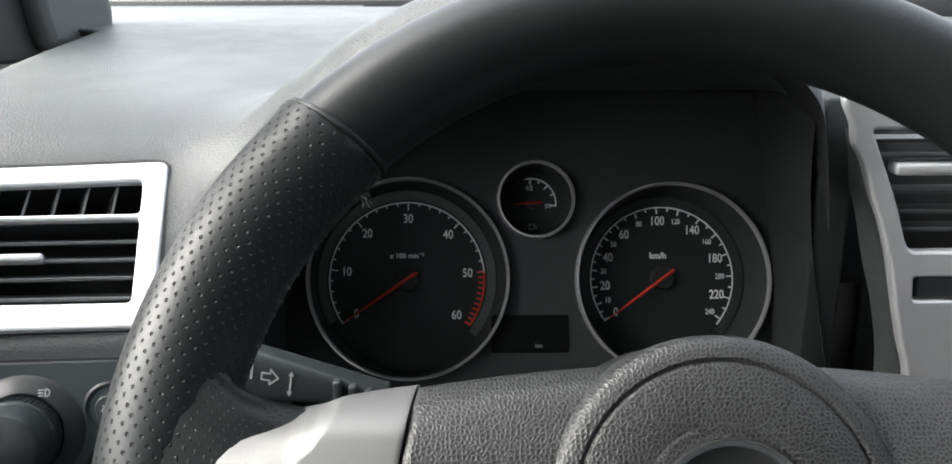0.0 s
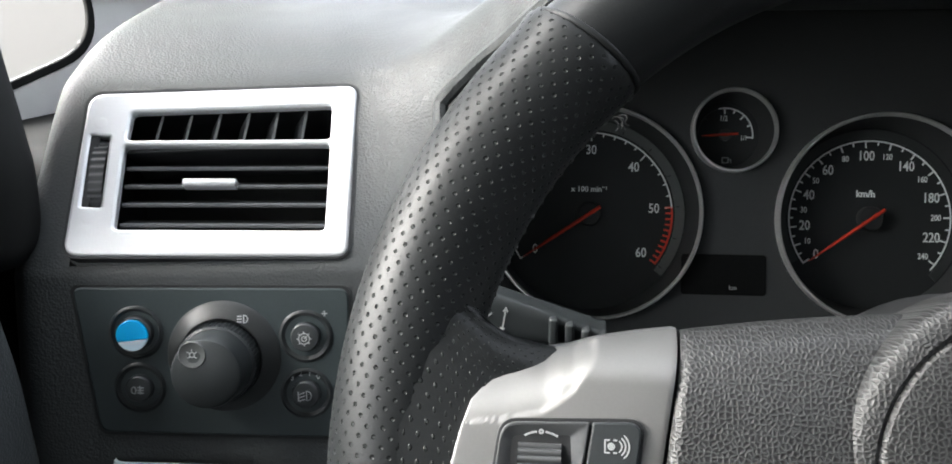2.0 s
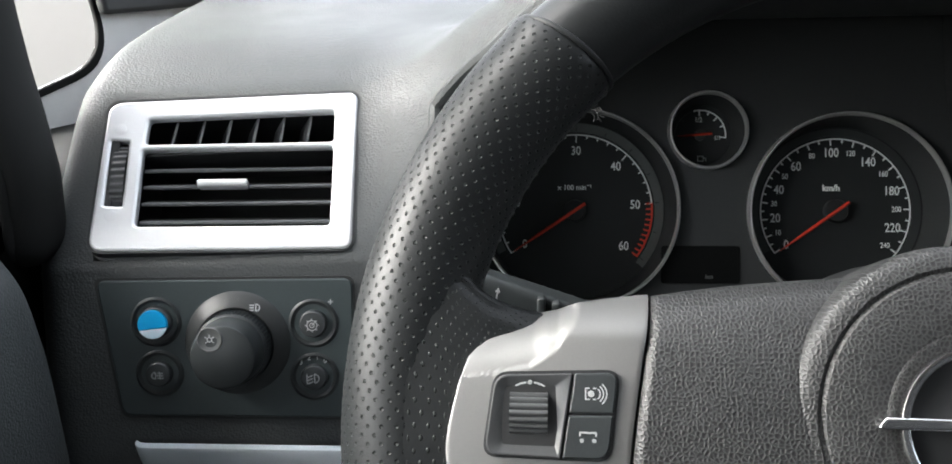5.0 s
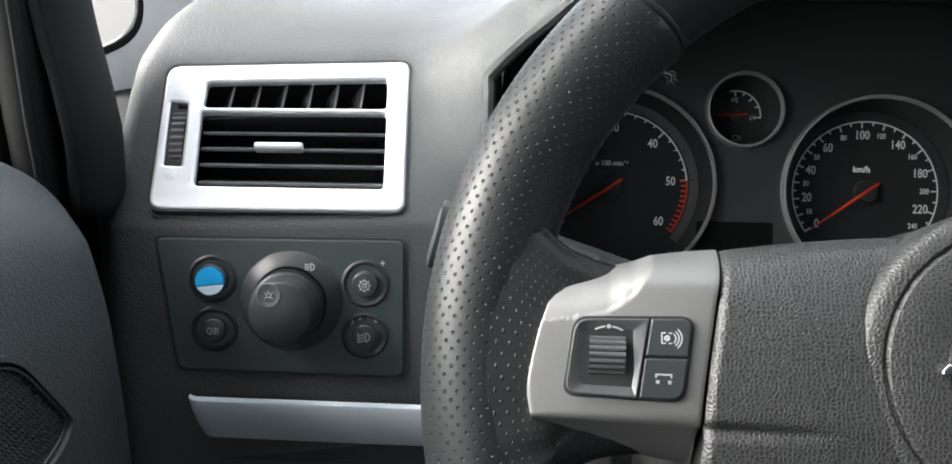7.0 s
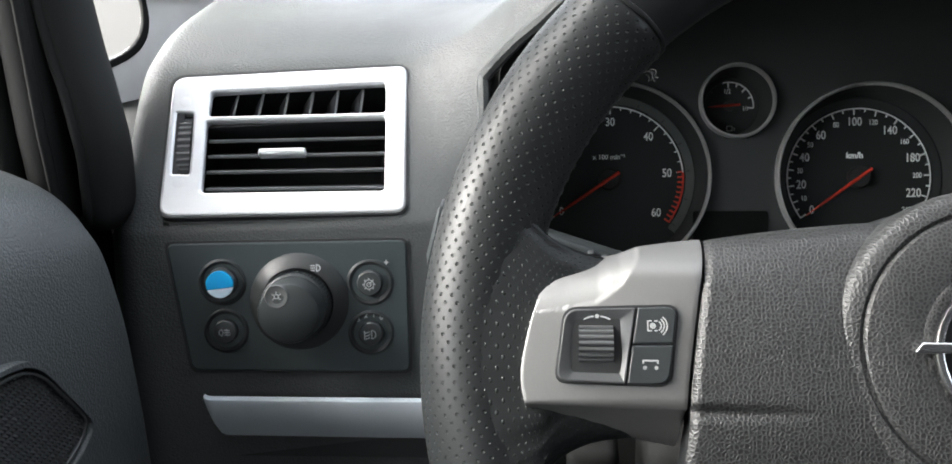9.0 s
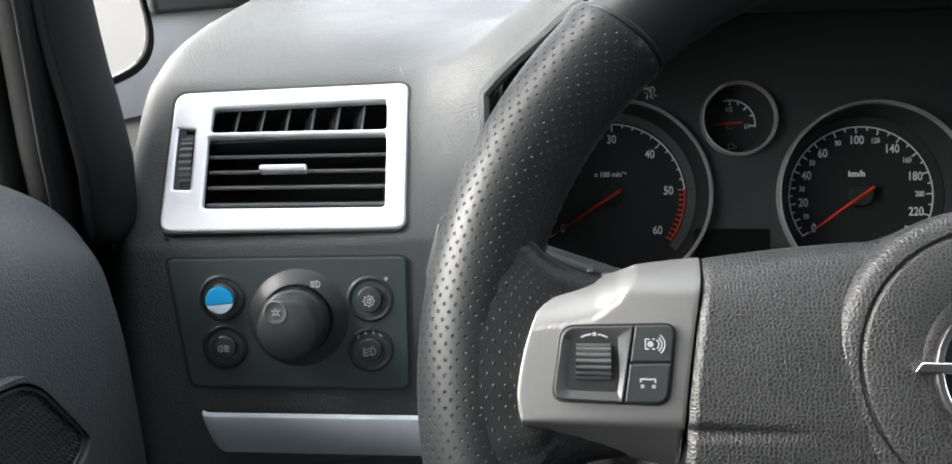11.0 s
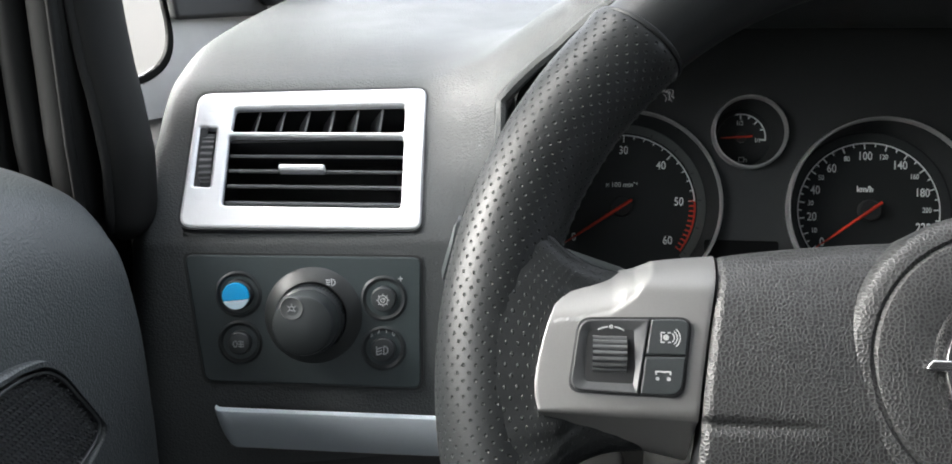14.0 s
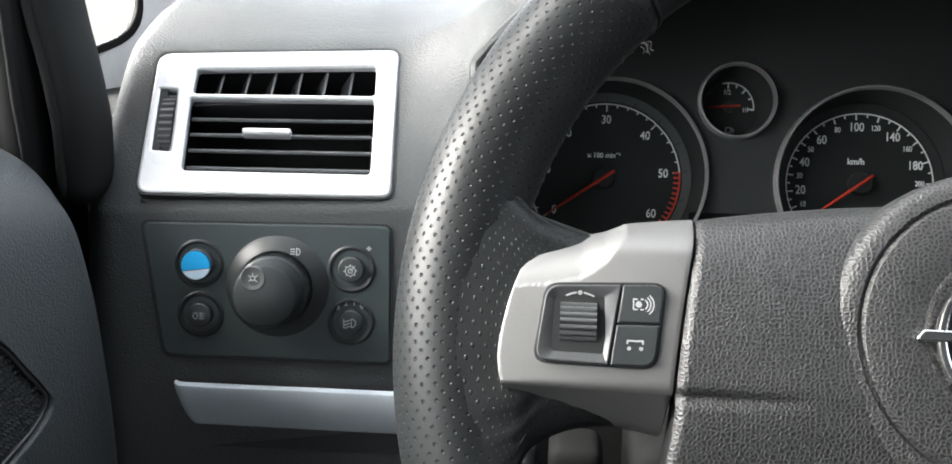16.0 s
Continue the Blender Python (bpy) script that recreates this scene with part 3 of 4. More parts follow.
part("scale_arc", strokes([arc(0, 0, 0.0465, ta(0), ta(50), 90)], 0.0009, 0.0006, 1, (fx, fy)), WHITE, g)
for t_line in [tick(ta(v), 0.0465, 0.0428 if v % 10 == 0 else 0.0447) for v in [k * 2 for k in range(0, 26)]] + [tick(ta(v), 0.0465, 0.0420) for v in range(0, 50, 10)]:
    part("tick", strokes([t_line], 0.0008, 0.0006, 1, (fx, fy)), WHITE, g, smooth=0)
part("red_zone", strokes([arc(0, 0, 0.0465, ta(50), ta(60), 40)] + [tick(ta(50 + k), 0.0468, 0.0432) for k in range(0, 11)], 0.0011, 0.0006, 1, (fx, fy)), RED, g, "red zone ticks")
for t_line in [tick(ta(v), 0.0488, 0.0506) for v in range(0, 62, 5)]:
    part("tick", strokes([t_line], 0.0006, 0.0011, 1, (fx, fy)), BLACK, g, smooth=0)
for v in range(0, 70, 10):
    a = radians(ta(v))
    part("number", text_mesh(str(v), 0.0075, fx + 0.0366 * math.cos(a), fy + 0.0366 * math.sin(a), 0.0005, wide=0.82, bold=0.00012), WHITE, g)
part("unit_text", text_mesh("x 100 min\u207b\u00b9", 0.0043, fx, fy + 0.0142, 0.0005, bold=0.0001), WHITE, g)
part("hub", lathe([(0.0068, 0.0), (0.0068, 0.0040), (0.0060, 0.0054), (0, 0.0058)], 32, (fx, fy)), UNDER, g)
needle(g, fx, fy, ta(0), 0.0445, 0.0075)

# speedometer
g, fx, fy = dial("speedometer", 0.0425)
sa = lambda v: 216 - 14.3 * v / 10 if v <= 60 else 130.2 - 9.2 * (v - 60) / 10
part("scale_arc", strokes([arc(0, 0, 0.0428, sa(0), sa(245), 110)], 0.0009, 0.0006, 1, (fx, fy)), WHITE, g)
part("grey_band", plate([[(fx + p, fy + q) for p, q in arc(0, 0, 0.0490, sa(0) - 4, sa(245) - 4, 60) + arc(0, 0, 0.0442, sa(245) - 4, sa(0) - 4, 60)]], 0.0004, 0.0010), mat("dark_band", (0.030, 0.034, 0.035), 0.5), g)
for t_line in [tick(sa(v), 0.0428, 0.0392) for v in list(range(0, 60, 10)) + list(range(60, 250, 20))] + [tick(sa(v), 0.0428, 0.0408) for v in list(range(5, 60, 10)) + list(range(70, 250, 20))]:
    part("tick", strokes([t_line], 0.0009, 0.0006, 1, (fx, fy)), WHITE, g, smooth=0)
for v in (0, 20, 40, 60, 100, 140, 180, 220):
    a = radians(sa(v))
    part("number", text_mesh(str(v), 0.0075, fx + 0.0345 * math.cos(a), fy + 0.0345 * math.sin(a), 0.0005, wide=0.80, bold=0.00012), WHITE, g)
for v in (10, 30, 50, 80, 120, 160, 200, 240):
    a = radians(sa(v))
    part("small_number", text_mesh(str(v), 0.0046, fx + 0.0352 * math.cos(a), fy + 0.0352 * math.sin(a), 0.0005, wide=0.80, bold=0.00007), WHITE, g)
part("unit_text", text_mesh("km/h", 0.0050, fx - 0.002, fy + 0.0135, 0.0005, bold=0.0002), WHITE, g)
part("hub", lathe([(0.0068, 0.0), (0.0068, 0.0040), (0.0060, 0.0054), (0, 0.0058)], 32, (fx, fy)), UNDER, g)
needle(g, fx, fy, sa(0), 0.0410, 0.0085)

# fuel gauge
g, fx, fy = dial("fuel_gauge", 0.0150)
part("scale_arc", strokes([arc(0, 0, 0.0150, 104, -6, 30), tick(-6, 0.0150, 0.0115)], 0.0009, 0.0006, 1, (fx, fy)), WHITE, g)
for t_line in [tick(a, 0.0152, 0.0120) for a in (92, 47)] + [tick(a, 0.0150, 0.0130) for a in (70, 22)]:
    part("tick", strokes([t_line], 0.0010, 0.0006, 1, (fx, fy)), WHITE, g, smooth=0)
part("low_arc", strokes([arc(0, 0, 0.0150, 182, 106, 20), tick(140, 0.0150, 0.0130)], 0.0006, 0.0006, 1, (fx, fy)), KNOB, g)
part("number", text_mesh("1/2", 0.0042, fx - 0.001, fy + 0.0092, 0.0005, wide=0.85, bold=0.00006), WHITE, g)
part("number", text_mesh("1/1", 0.0040, fx + 0.0102, fy - 0.0018, 0.0005, wide=0.8, bold=0.00006), WHITE, g)
part("pump_symbol", strokes([[(-0.6, -0.4), (-0.6, 0.4), (0.3, 0.4), (0.3, -0.4), (-0.6, -0.4)], [(0.3, 0.1), (0.7, 0.1), (0.7, -0.4)]], 0.0005, 0.0005, 0.0036, (fx + 0.0008, fy - 0.0142)), GREYPRINT, g)
part("hub", lathe([(0.0034, 0.0), (0.0034, 0.0030), (0, 0.0036)], 24, (fx, fy)), BLACK, g)
needle(g, fx, fy, 184, 0.0135, 0.0065, 0.0044, 0.0013)

# ---- steering wheel ----
wheel = thing("steering_wheel", WHEEL, "black leather steering wheel with perforated grips and silver spokes", "steering wheel")
RIM_R = 0.1692


def perforated():
    """Black leather with a staggered grid of small punched holes, laid out in metres."""
    m = LEATHER.copy()
    m.name = "perforated_leather"
    nt = m.node_tree
    b = nt.nodes["Principled BSDF"]

    def calc(op, a, c=None):
        n = nt.nodes.new("ShaderNodeMath")
        n.operation = op
        for i, x in enumerate((a, c)):
            if x is None:
                continue
            if isinstance(x, (int, float)):
                n.inputs[i].default_value = x
            else:
                nt.links.new(x, n.inputs[i])
        return n.outputs[0]

    uv = nt.nodes.new("ShaderNodeUVMap")
    sep = nt.nodes.new("ShaderNodeSeparateXYZ")
    nt.links.new(uv.outputs[0], sep.inputs[0])
    pu, pv = 0.0026, 0.0047
    row = calc("DIVIDE", sep.outputs[0], pu)
    odd = calc("MODULO", calc("FLOOR", row), 2)
    fu = calc("MULTIPLY", calc("SUBTRACT", calc("FRACT", row), 0.5), pu)
    fv = calc("MULTIPLY", calc("SUBTRACT", calc("FRACT", calc("ADD", calc("DIVIDE", sep.outputs[1], pv), calc("MULTIPLY", odd, 0.5))), 0.5), pv)
    d = calc("SQRT", calc("ADD", calc("MULTIPLY", fu, fu), calc("MULTIPLY", fv, fv)))
    r = nt.nodes.new("ShaderNodeMapRange")
    r.interpolation_type = "SMOOTHSTEP"
    r.inputs["From Min"].default_value, r.inputs["From Max"].default_value = 0.00033, 0.00068
    r.inputs["To Min"].default_value, r.inputs["To Max"].default_value = 0.0, 1.0
    nt.links.new(d, r.inputs["Value"])
    mix = nt.nodes.new("ShaderNodeMix")
    mix.data_type = "RGBA"
    mix.inputs["A"].default_value = (0.032, 0.035, 0.035, 1)
    old = b.inputs["Base Color"].links[0].from_socket
    nt.links.new(r.outputs[0], mix.inputs["Factor"])
    nt.links.new(old, mix.inputs["B"])
    nt.links.new(mix.outputs["Result"], b.inputs["Base Color"])
    sheen = nt.nodes.new("ShaderNodeMapRange")
    sheen.inputs["To Min"].default_value, sheen.inputs["To Max"].default_value = 0.0, 0.29
    nt.links.new(r.outputs[0], sheen.inputs["Value"])
    nt.links.new(sheen.outputs[0], b.inputs["Specular IOR Level"])
    bump = nt.nodes.new("ShaderNodeBump")
    bump.inputs["Strength"].default_value, bump.inputs["Distance"].default_value = 1.0, 0.0008
    nt.links.new(r.outputs[0], bump.inputs["Height"])
    nt.links.new(b.inputs["Normal"].links[0].from_socket, bump.inputs["Normal"])
    nt.links.new(bump.outputs[0], b.inputs["Normal"])
    return m


PERF = perforated()


def rim_piece(name, a0, a1, r, material, label="", flare=0.0, slant=0.0):
    """A stretch of the rim; flare: how far its first end stands out, slant: degrees by which that end leans."""
    n = max(8, int(abs(a1 - a0) * 1.2))

    def fn(u, v):
        w = v * 2 * math.pi
        e = u * abs(a1 - a0)
        a = radians(a0 + (a1 - a0) * u + slant * math.cos(w) * max(0, 1 - e / 30) ** 2)
        rr = r * (1 + flare * max(0, 1 - e / 3.0) ** 2 * max(0, math.cos(w)) - 0.5 * flare * max(0, 1 - e / 1.2) ** 2)
        k = RIM_R + rr * math.cos(w)
        return Vector((k * math.cos(a), k * math.sin(a), rr * math.sin(w)))

    return part(name, grid(fn, n, 40, closed_v=True, uv=lambda u, v: (radians(a0 + (a1 - a0) * u) * RIM_R, v * 2 * math.pi * r)), material, wheel, label, smooth=80)


rim_piece("grip", 133.4, 250, 0.0197, PERF, "perforated black leather grip", 0.11, 1.3)
rim_piece("grip", 46.6, -70, 0.0197, PERF, "perforated black leather grip", 0.11, -1.3)
rim_piece("rim_top", 134.5, 45.5, 0.0184, LEATHER, "smooth black leather rim")
rim_piece("rim_bottom", 250, 290, 0.0184, LEATHER, "smooth black leather rim")


def seam(angle, slant):
    """The stitched ridge where grip and smooth leather meet."""
    def fn(u, v):
        w, q = u * 2 * math.pi, v * 2 * math.pi
        rr = 0.0189 + 0.0007 * math.cos(q) + 0.0006 * max(0, math.cos(w))
        a = radians(angle + slant * math.cos(w)) + 0.0010 * math.sin(q) / RIM_R
        k = RIM_R + rr * math.cos(w)
        return Vector((k * math.cos(a), k * math.sin(a), rr * math.sin(w)))
    part("seam", grid(fn, 60, 8, True, True), LEATHER, wheel, "raised stitched leather seam", smooth=80)


seam(133.1, 1.3), seam(46.9, -1.3)


def wire(name, pts, r, material, parent, label="", n=8):
    """A thin round cord through pts."""
    cu = bpy.data.curves.new("wire", "CURVE")
    cu.dimensions, cu.bevel_depth, cu.bevel_resolution = "3D", r, 2
    sp = cu.splines.new("NURBS")
    sp.points.add(len(pts) - 1)
    for p, q in zip(sp.points, pts):
        p.co = (*q, 1)
    sp.use_endpoint_u, sp.order_u = True, 3
    return part(name, curve_mesh(cu), material, parent, label)


wire("brow_lip", [tuple(dash_point(-0.0615, 0.455 + 0.0744 * k / 6)) for k in range(6)] + [tuple(smooth_line(LIP, k / 40) + Vector((-0.0006, 0.0022, -0.0006))) for k in range(29)], 0.0036, DASH, brow, "rounded lip of the brow")


THREAD = mat("thread", (0.12, 0.12, 0.12), 0.7)
wire("loose_thread", [(-0.1075, 0.1015, 0.006), (-0.1062, 0.1010, 0.0085), (-0.1048, 0.0992, 0.0075), (-0.1054, 0.0978, 0.0065)], 0.00022, THREAD, wheel, "loose end of stitching thread")
wire("loose_thread", [(-0.1072, 0.1004, 0.006), (-0.1056, 0.0990, 0.0080), (-0.1066, 0.0972, 0.0070)], 0.00018, THREAD, wheel, "loose end of stitching thread")


wire("loose_thread", [(-0.1080, 0.1010, 0.006), (-0.1050, 0.1022, 0.0072), (-0.1035, 0.1006, 0.0090), (-0.1046, 0.0990, 0.0066), (-0.1030, 0.0984, 0.0078)], 0.00016, THREAD, wheel, "loose end of stitching thread")
wire("loose_thread", [(-0.1066, 0.1018, 0.005), (-0.1044, 0.1004, 0.0092), (-0.1058, 0.0990, 0.0088), (-0.1040, 0.0975, 0.0060)], 0.00016, THREAD, wheel, "loose end of stitching thread")


def lacing(a0, a1, n):
    """Short slanted stitches along the inside of the grip."""
    bm = bmesh.new()
    for i in range(n):
        a = radians(a0 + (a1 - a0) * (i + 0.5) / n)
        for lean in (0.5, -0.5):
            ring = []
            for k in range(4):
                w = radians(200 - 11 * k)
                b = a + lean * (k - 1.5) * 0.0011 / RIM_R
                rr = 0.0198 + (0.0003 if k in (1, 2) else -0.0003)
                for d in (-0.00028, 0.00028):
                    c = b + d / RIM_R
                    ring.append(bm.verts.new(((RIM_R + rr * math.cos(w)) * math.cos(c), (RIM_R + rr * math.cos(w)) * math.sin(c), rr * math.sin(w))))
            for k in range(3):
                bm.faces.new((ring[2 * k], ring[2 * k + 1], ring[2 * k + 3], ring[2 * k + 2]))
    part("stitching", bm, THREAD, wheel, "dark stitching along the inside of the grip")


lacing(132, 166, 17), lacing(48, 14, 17)


def sleeve(side):
    """The leather that flares from the rim into the spoke."""
    tops = [(-0.165, 0.0580, 0.010), (-0.155, 0.0520, 0.010), (-0.1475, 0.0455, 0.0100), (-0.1410, 0.0397, 0.0090), (-0.1348, 0.0367, 0.0060), (-0.1262, 0.0345, 0.0010), (-0.1160, 0.0335, -0.003)]
    lows = [(-0.165, -0.0590), (-0.1545, -0.0535), (-0.1480, -0.0490), (-0.1446, -0.0455), (-0.1400, -0.0375), (-0.1281, -0.0315), (-0.1135, -0.0295)]

    def fn(u, v):
        t, l = smooth_line(tops, u), smooth_line([(*p, 0) for p in lows], u)
        deep = t.z
        t.z = 0
        mid, h = (t + l) / 2, (t - l) / 2
        w = v * 2 * math.pi
        c = mid + h * math.cos(w)
        fold = 0.0006 * math.sin(w * 23 + 2 * math.sin(w * 5)) * (1 - u) * u * 4
        s = math.sin(w)
        z = deep + (0.0194 - 0.0050 * u - deep) * s ** 0.75 if s > 0 else deep - 0.016 * (-s) ** 0.8
        return Vector((side * c.x, c.y, z + fold))

    return part("spoke_sleeve", grid(fn, 24, 80, closed_v=True, uv=lambda u, v: (v * 0.24, u * 0.076)), PERF, wheel, "gathered perforated leather at the spoke", smooth=80)


sleeve(1), sleeve(-1)

# silver spoke covers with a scooped thumb rest
CREASE = [(-0.1455, 0.0172), (-0.135, 0.0186), (-0.1255, 0.0210), (-0.118, 0.0262), (-0.1125, 0.0352)]
TOPS = [(-0.1455, 0.0190), (-0.1400, 0.0252), (-0.1340, 0.0299), (-0.1270, 0.0331), (-0.1190, 0.0346), (-0.1125, 0.0365), (-0.101, 0.0387), (-0.0888, 0.0404)]
LEFTS = [(-0.1500, -0.0178), (-0.1514, -0.0080), (-0.1492, 0.0060), (-0.1455, 0.0190)]


def crease_v(x):
    for (x0, v0), (x1, v1) in zip(CREASE, CREASE[1:]):
        if x <= x1:
            return v0 + (v1 - v0) * (x - x0) / (x1 - x0)
    return 1.0


def cover_point(a, b):
    top = smooth_line([(*p, 0) for p in TOPS], a)
    bottom = Vector((-0.1500 + 0.0528 * a, -0.0178 - 0.0007 * a, 0))
    left = smooth_line([(*p, 0) for p in LEFTS], b)
    right = Vector((-0.0972 + 0.0084 * b ** 1.3, -0.0185 + 0.0589 * b, 0))
    c00, c10, c01, c11 = Vector((-0.1500, -0.0178, 0)), Vector((-0.0972, -0.0185, 0)), Vector((-0.1455, 0.0190, 0)), Vector((-0.0888, 0.0404, 0))
    p = bottom * (1 - b) + top * b + left * (1 - a) + right * a - (c00 * (1 - a) * (1 - b) + c10 * a * (1 - b) + c01 * (1 - a) * b + c11 * a * b)
    z = 0.0228 - 0.0022 * ((p.y + 0.002) / 0.03) ** 2 - 0.06 * max(0, p.x + 0.115) ** 1.0 * 0.3
    roll = max(0, (p.y - 0.0245) / 0.0150)
    z -= 0.0150 * roll ** 2
    d = p.y - crease_v(p.x)
    if d > -0.004:
        soft = 0.0042 if p.x < -0.122 else 0.0034
        z -= 0.92 * (d + math.sqrt(d * d + soft * soft)) / 2
    edge = min(a * 0.05, (1 - a) * 0.05, b * 0.055)
    z -= 0.0003 * (max(0, 0.0010 - edge) / 0.0010) ** 2 + 0.0011 * (max(0, 0.0042 - b * 0.055) / 0.0042) ** 2
    return Vector((p.x, p.y, z))


def spoke_cover(side):
    def fn(a, b):
        p = cover_point(a, b)
        return Vector((side * p.x, p.y, p.z))
    c = part("spoke_cover", grid(fn, 70, 60), STEEL, wheel, "satin grey metallic spoke cover", smooth=50)

    # side walls down into the wheel
    def skirt(u, v):
        if u < 0.25:
            p, o = cover_point(u * 4, 0), Vector((0.004 * (1 - u * 4) - 0.004 * max(0, u * 4 - 0.8), -(0.0035 + 0.0105 * (u * 4) ** 0.7) * math.sin(v * math.pi / 2) / max(v, 0.01), -0.0240))
        elif u < 0.5:
            p, o = cover_point(1, (u - 0.25) * 4), Vector((0.002, 0, -0.0200))
        elif u < 0.75:
            p, o = cover_point(1 - (u - 0.5) * 4, 1), Vector((0, 0.001, -0.0120))
        else:
            p, o = cover_point(0, 1 - (u - 0.75) * 4), Vector((0.004, 0, -0.0200))
        q = p + o * v
        return Vector((side * q.x, q.y, q.z))
    part("cover_side", grid(skirt, 160, 8, closed_u=True), STEEL, c, smooth=50)
    return c


left_cover = spoke_cover(1)
spoke_cover(-1)

# switch block on the spoke
part("switch_bed", plate([rpoly([(-0.1373, 0.0147), (-0.0991, 0.0159), (-0.1021, -0.0113), (-0.1406, -0.0105)], 0.0048)], 0.0195, 0.0231, 0.0002), BLACK, left_cover, "black gap round the buttons")
def dished(outer, ro, inner, ri):
    """A frame that dips from its rounded outer edge to an opening."""
    o, i = rpoly(outer, ro), rpoly(inner, ri)
    c = Vector((sum(p[0] for p in o), sum(p[1] for p in o))) / len(o)
    rows = [[(*p, 0.0218) for p in o], [(*p, 0.0240) for p in o], [(*(c + (Vector(p) - c) * 0.975), 0.0244) for p in o], [(*(c + (Vector(p) - c) * 0.94), 0.0244) for p in o], [(*p, 0.0228) for p in i], [(*p, 0.0200) for p in i]]
    bm = bmesh.new()
    vs = [[bm.verts.new(p) for p in r] for r in rows]
    for a, b in zip(vs, vs[1:]):
        for k in range(len(a)):
            bm.faces.new((a[k], a[(k + 1) % len(a)], b[(k + 1) % len(a)], b[k]))
    return bm


fac = part("roller_housing", dished([(-0.1366, 0.0138), (-0.1136, 0.0145), (-0.1172, -0.0104), (-0.1397, -0.0096)], [0.0042, 0.0006, 0.0006, 0.0042], [(-0.1334, 0.0098), (-0.1195, 0.0102), (-0.1188, -0.0064), (-0.1338, -0.0062)], 0.001), ROLL, left_cover, "black dished roller housing", smooth=25)
for k in range(2):
    q = [(-0.1129, 0.0145), (-0.1000, 0.0150), (-0.1014, 0.0029), (-0.1147, 0.0027)] if k == 0 else [(-0.1148, 0.0021), (-0.1015, 0.0023), (-0.1030, -0.0104), (-0.1166, -0.0104)]
    btn = part("audio_button", plate([rpoly(q, [0.0006, 0.0042, 0.0006, 0.0006] if k == 0 else [0.0006, 0.0006, 0.0042, 0.0006])], 0.0218, 0.0241, 0.0006), KNOB, left_cover, "black push button with white mark")
    if k == 0:
        part("symbol", strokes([[(-0.55, 0.5), (-0.9, 0.5), (-0.9, -0.5), (-0.55, -0.5)], [(-0.2, 0.5), (0.05, 0.5)], [(-0.2, -0.5), (0.05, -0.5)], arc(-0.1, 0, 0.55, -50, 50, 6), arc(-0.1, 0, 0.85, -50, 50, 6), arc(-0.1, 0, 1.15, -50, 50, 6), arc(-0.4, 0, 0.10, 0, 360, 8), arc(-0.4, 0, 0.25, 0, 360, 8)], 0.00040, 0.0242, 0.0032, (-0.1068, 0.0086)), GREYPRINT, btn)
    else:
        part("symbol", strokes([[(-0.9, 0.15), (-0.9, 0.5), (-0.3, 0.5)], [(0.3, 0.5), (0.9, 0.5), (0.9, 0.15)], [(-0.3, 0.5), (0.3, 0.45)], arc(-0.7, -0.4, 0.14, 0, 360, 8), arc(0.7, -0.4, 0.14, 0, 360, 8)], 0.00050, 0.0242, 0.0026, (-0.1090, -0.0040)), GREYPRINT, btn)
part("housing_mark", strokes([arc(0, -1.2, 1.6, 118, 98, 6), arc(0, -1.2, 1.6, 82, 62, 6), arc(0, 0.4, 0.08, 0, 360, 8)], 0.0005, 0.0243, 0.0056, (-0.1262, 0.0094)), GREYPRINT, fac)
bm = grid(lambda u, v: Vector((-0.1322 + 0.0113 * u, 0.0026 + (0.0070 + 0.0007 * abs(math.sin(v * 11 * math.pi))) * math.cos(math.pi * v), 0.0186 + (0.0070 + 0.0007 * abs(math.sin(v * 11 * math.pi))) * math.sin(math.pi * v))), 1, 110)
part("roller", bm, ROLL, left_cover, "ribbed black thumb roller", smooth=20)


# airbag pad
def pad_point(u, v):
    s = 2 * u - 1
    top = 0.0396 + 0.0070 * (1 - s * s)
    line = [(top + 0.0005, -0.006), (top, 0.004), (top - 0.0022, 0.0100), (top - 0.0075, 0.0165), (0.0230, 0.0218), (0.0120, 0.0243), (0.0, 0.0255), (-0.0120, 0.0257), (-0.0168, 0.0256), (-0.0200, 0.0253), (-0.0300, 0.0244), (-0.0450, 0.0212), (-0.0620, 0.0130), (-0.0760, 0.0020), (-0.080, -0.006)]
    p = smooth_line([(0, a, b) for a, b in line], v)
    wide = 0.0963 - 0.0084 * min(1.0, max(0.0, (p.y + 0.0185) / 0.0589)) ** 1.3
    if p.y < -0.0185:
        wide += 0.0035 * ease((-0.0185 - p.y) / 0.03) - 0.10 * max(0, -0.045 - p.y) ** 1.2
    crease = 0.0024 * math.exp(-((p.y + 0.0190) / 0.0018) ** 2) * (max(0, abs(s) - 0.55) / 0.45)
    e = max(0, (abs(s) - 0.984) / 0.016)
    return Vector((s * wide, p.y, p.z - crease - 0.0028 * e ** 2))


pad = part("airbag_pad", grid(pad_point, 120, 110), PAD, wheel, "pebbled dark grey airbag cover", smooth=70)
part("pad_side", grid(lambda u, v: pad_point(0, u) + Vector((0.0005, 0, -0.02 * v)), 60, 3), BLACK, pad, smooth=60)
HUB = (0.0010, 0.0025)
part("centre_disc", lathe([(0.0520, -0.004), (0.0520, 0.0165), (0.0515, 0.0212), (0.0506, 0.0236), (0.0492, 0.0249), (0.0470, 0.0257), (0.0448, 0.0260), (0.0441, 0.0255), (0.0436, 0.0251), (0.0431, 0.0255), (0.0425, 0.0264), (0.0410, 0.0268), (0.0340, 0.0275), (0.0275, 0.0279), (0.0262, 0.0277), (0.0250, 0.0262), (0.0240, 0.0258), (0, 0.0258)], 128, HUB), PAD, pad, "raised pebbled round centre")
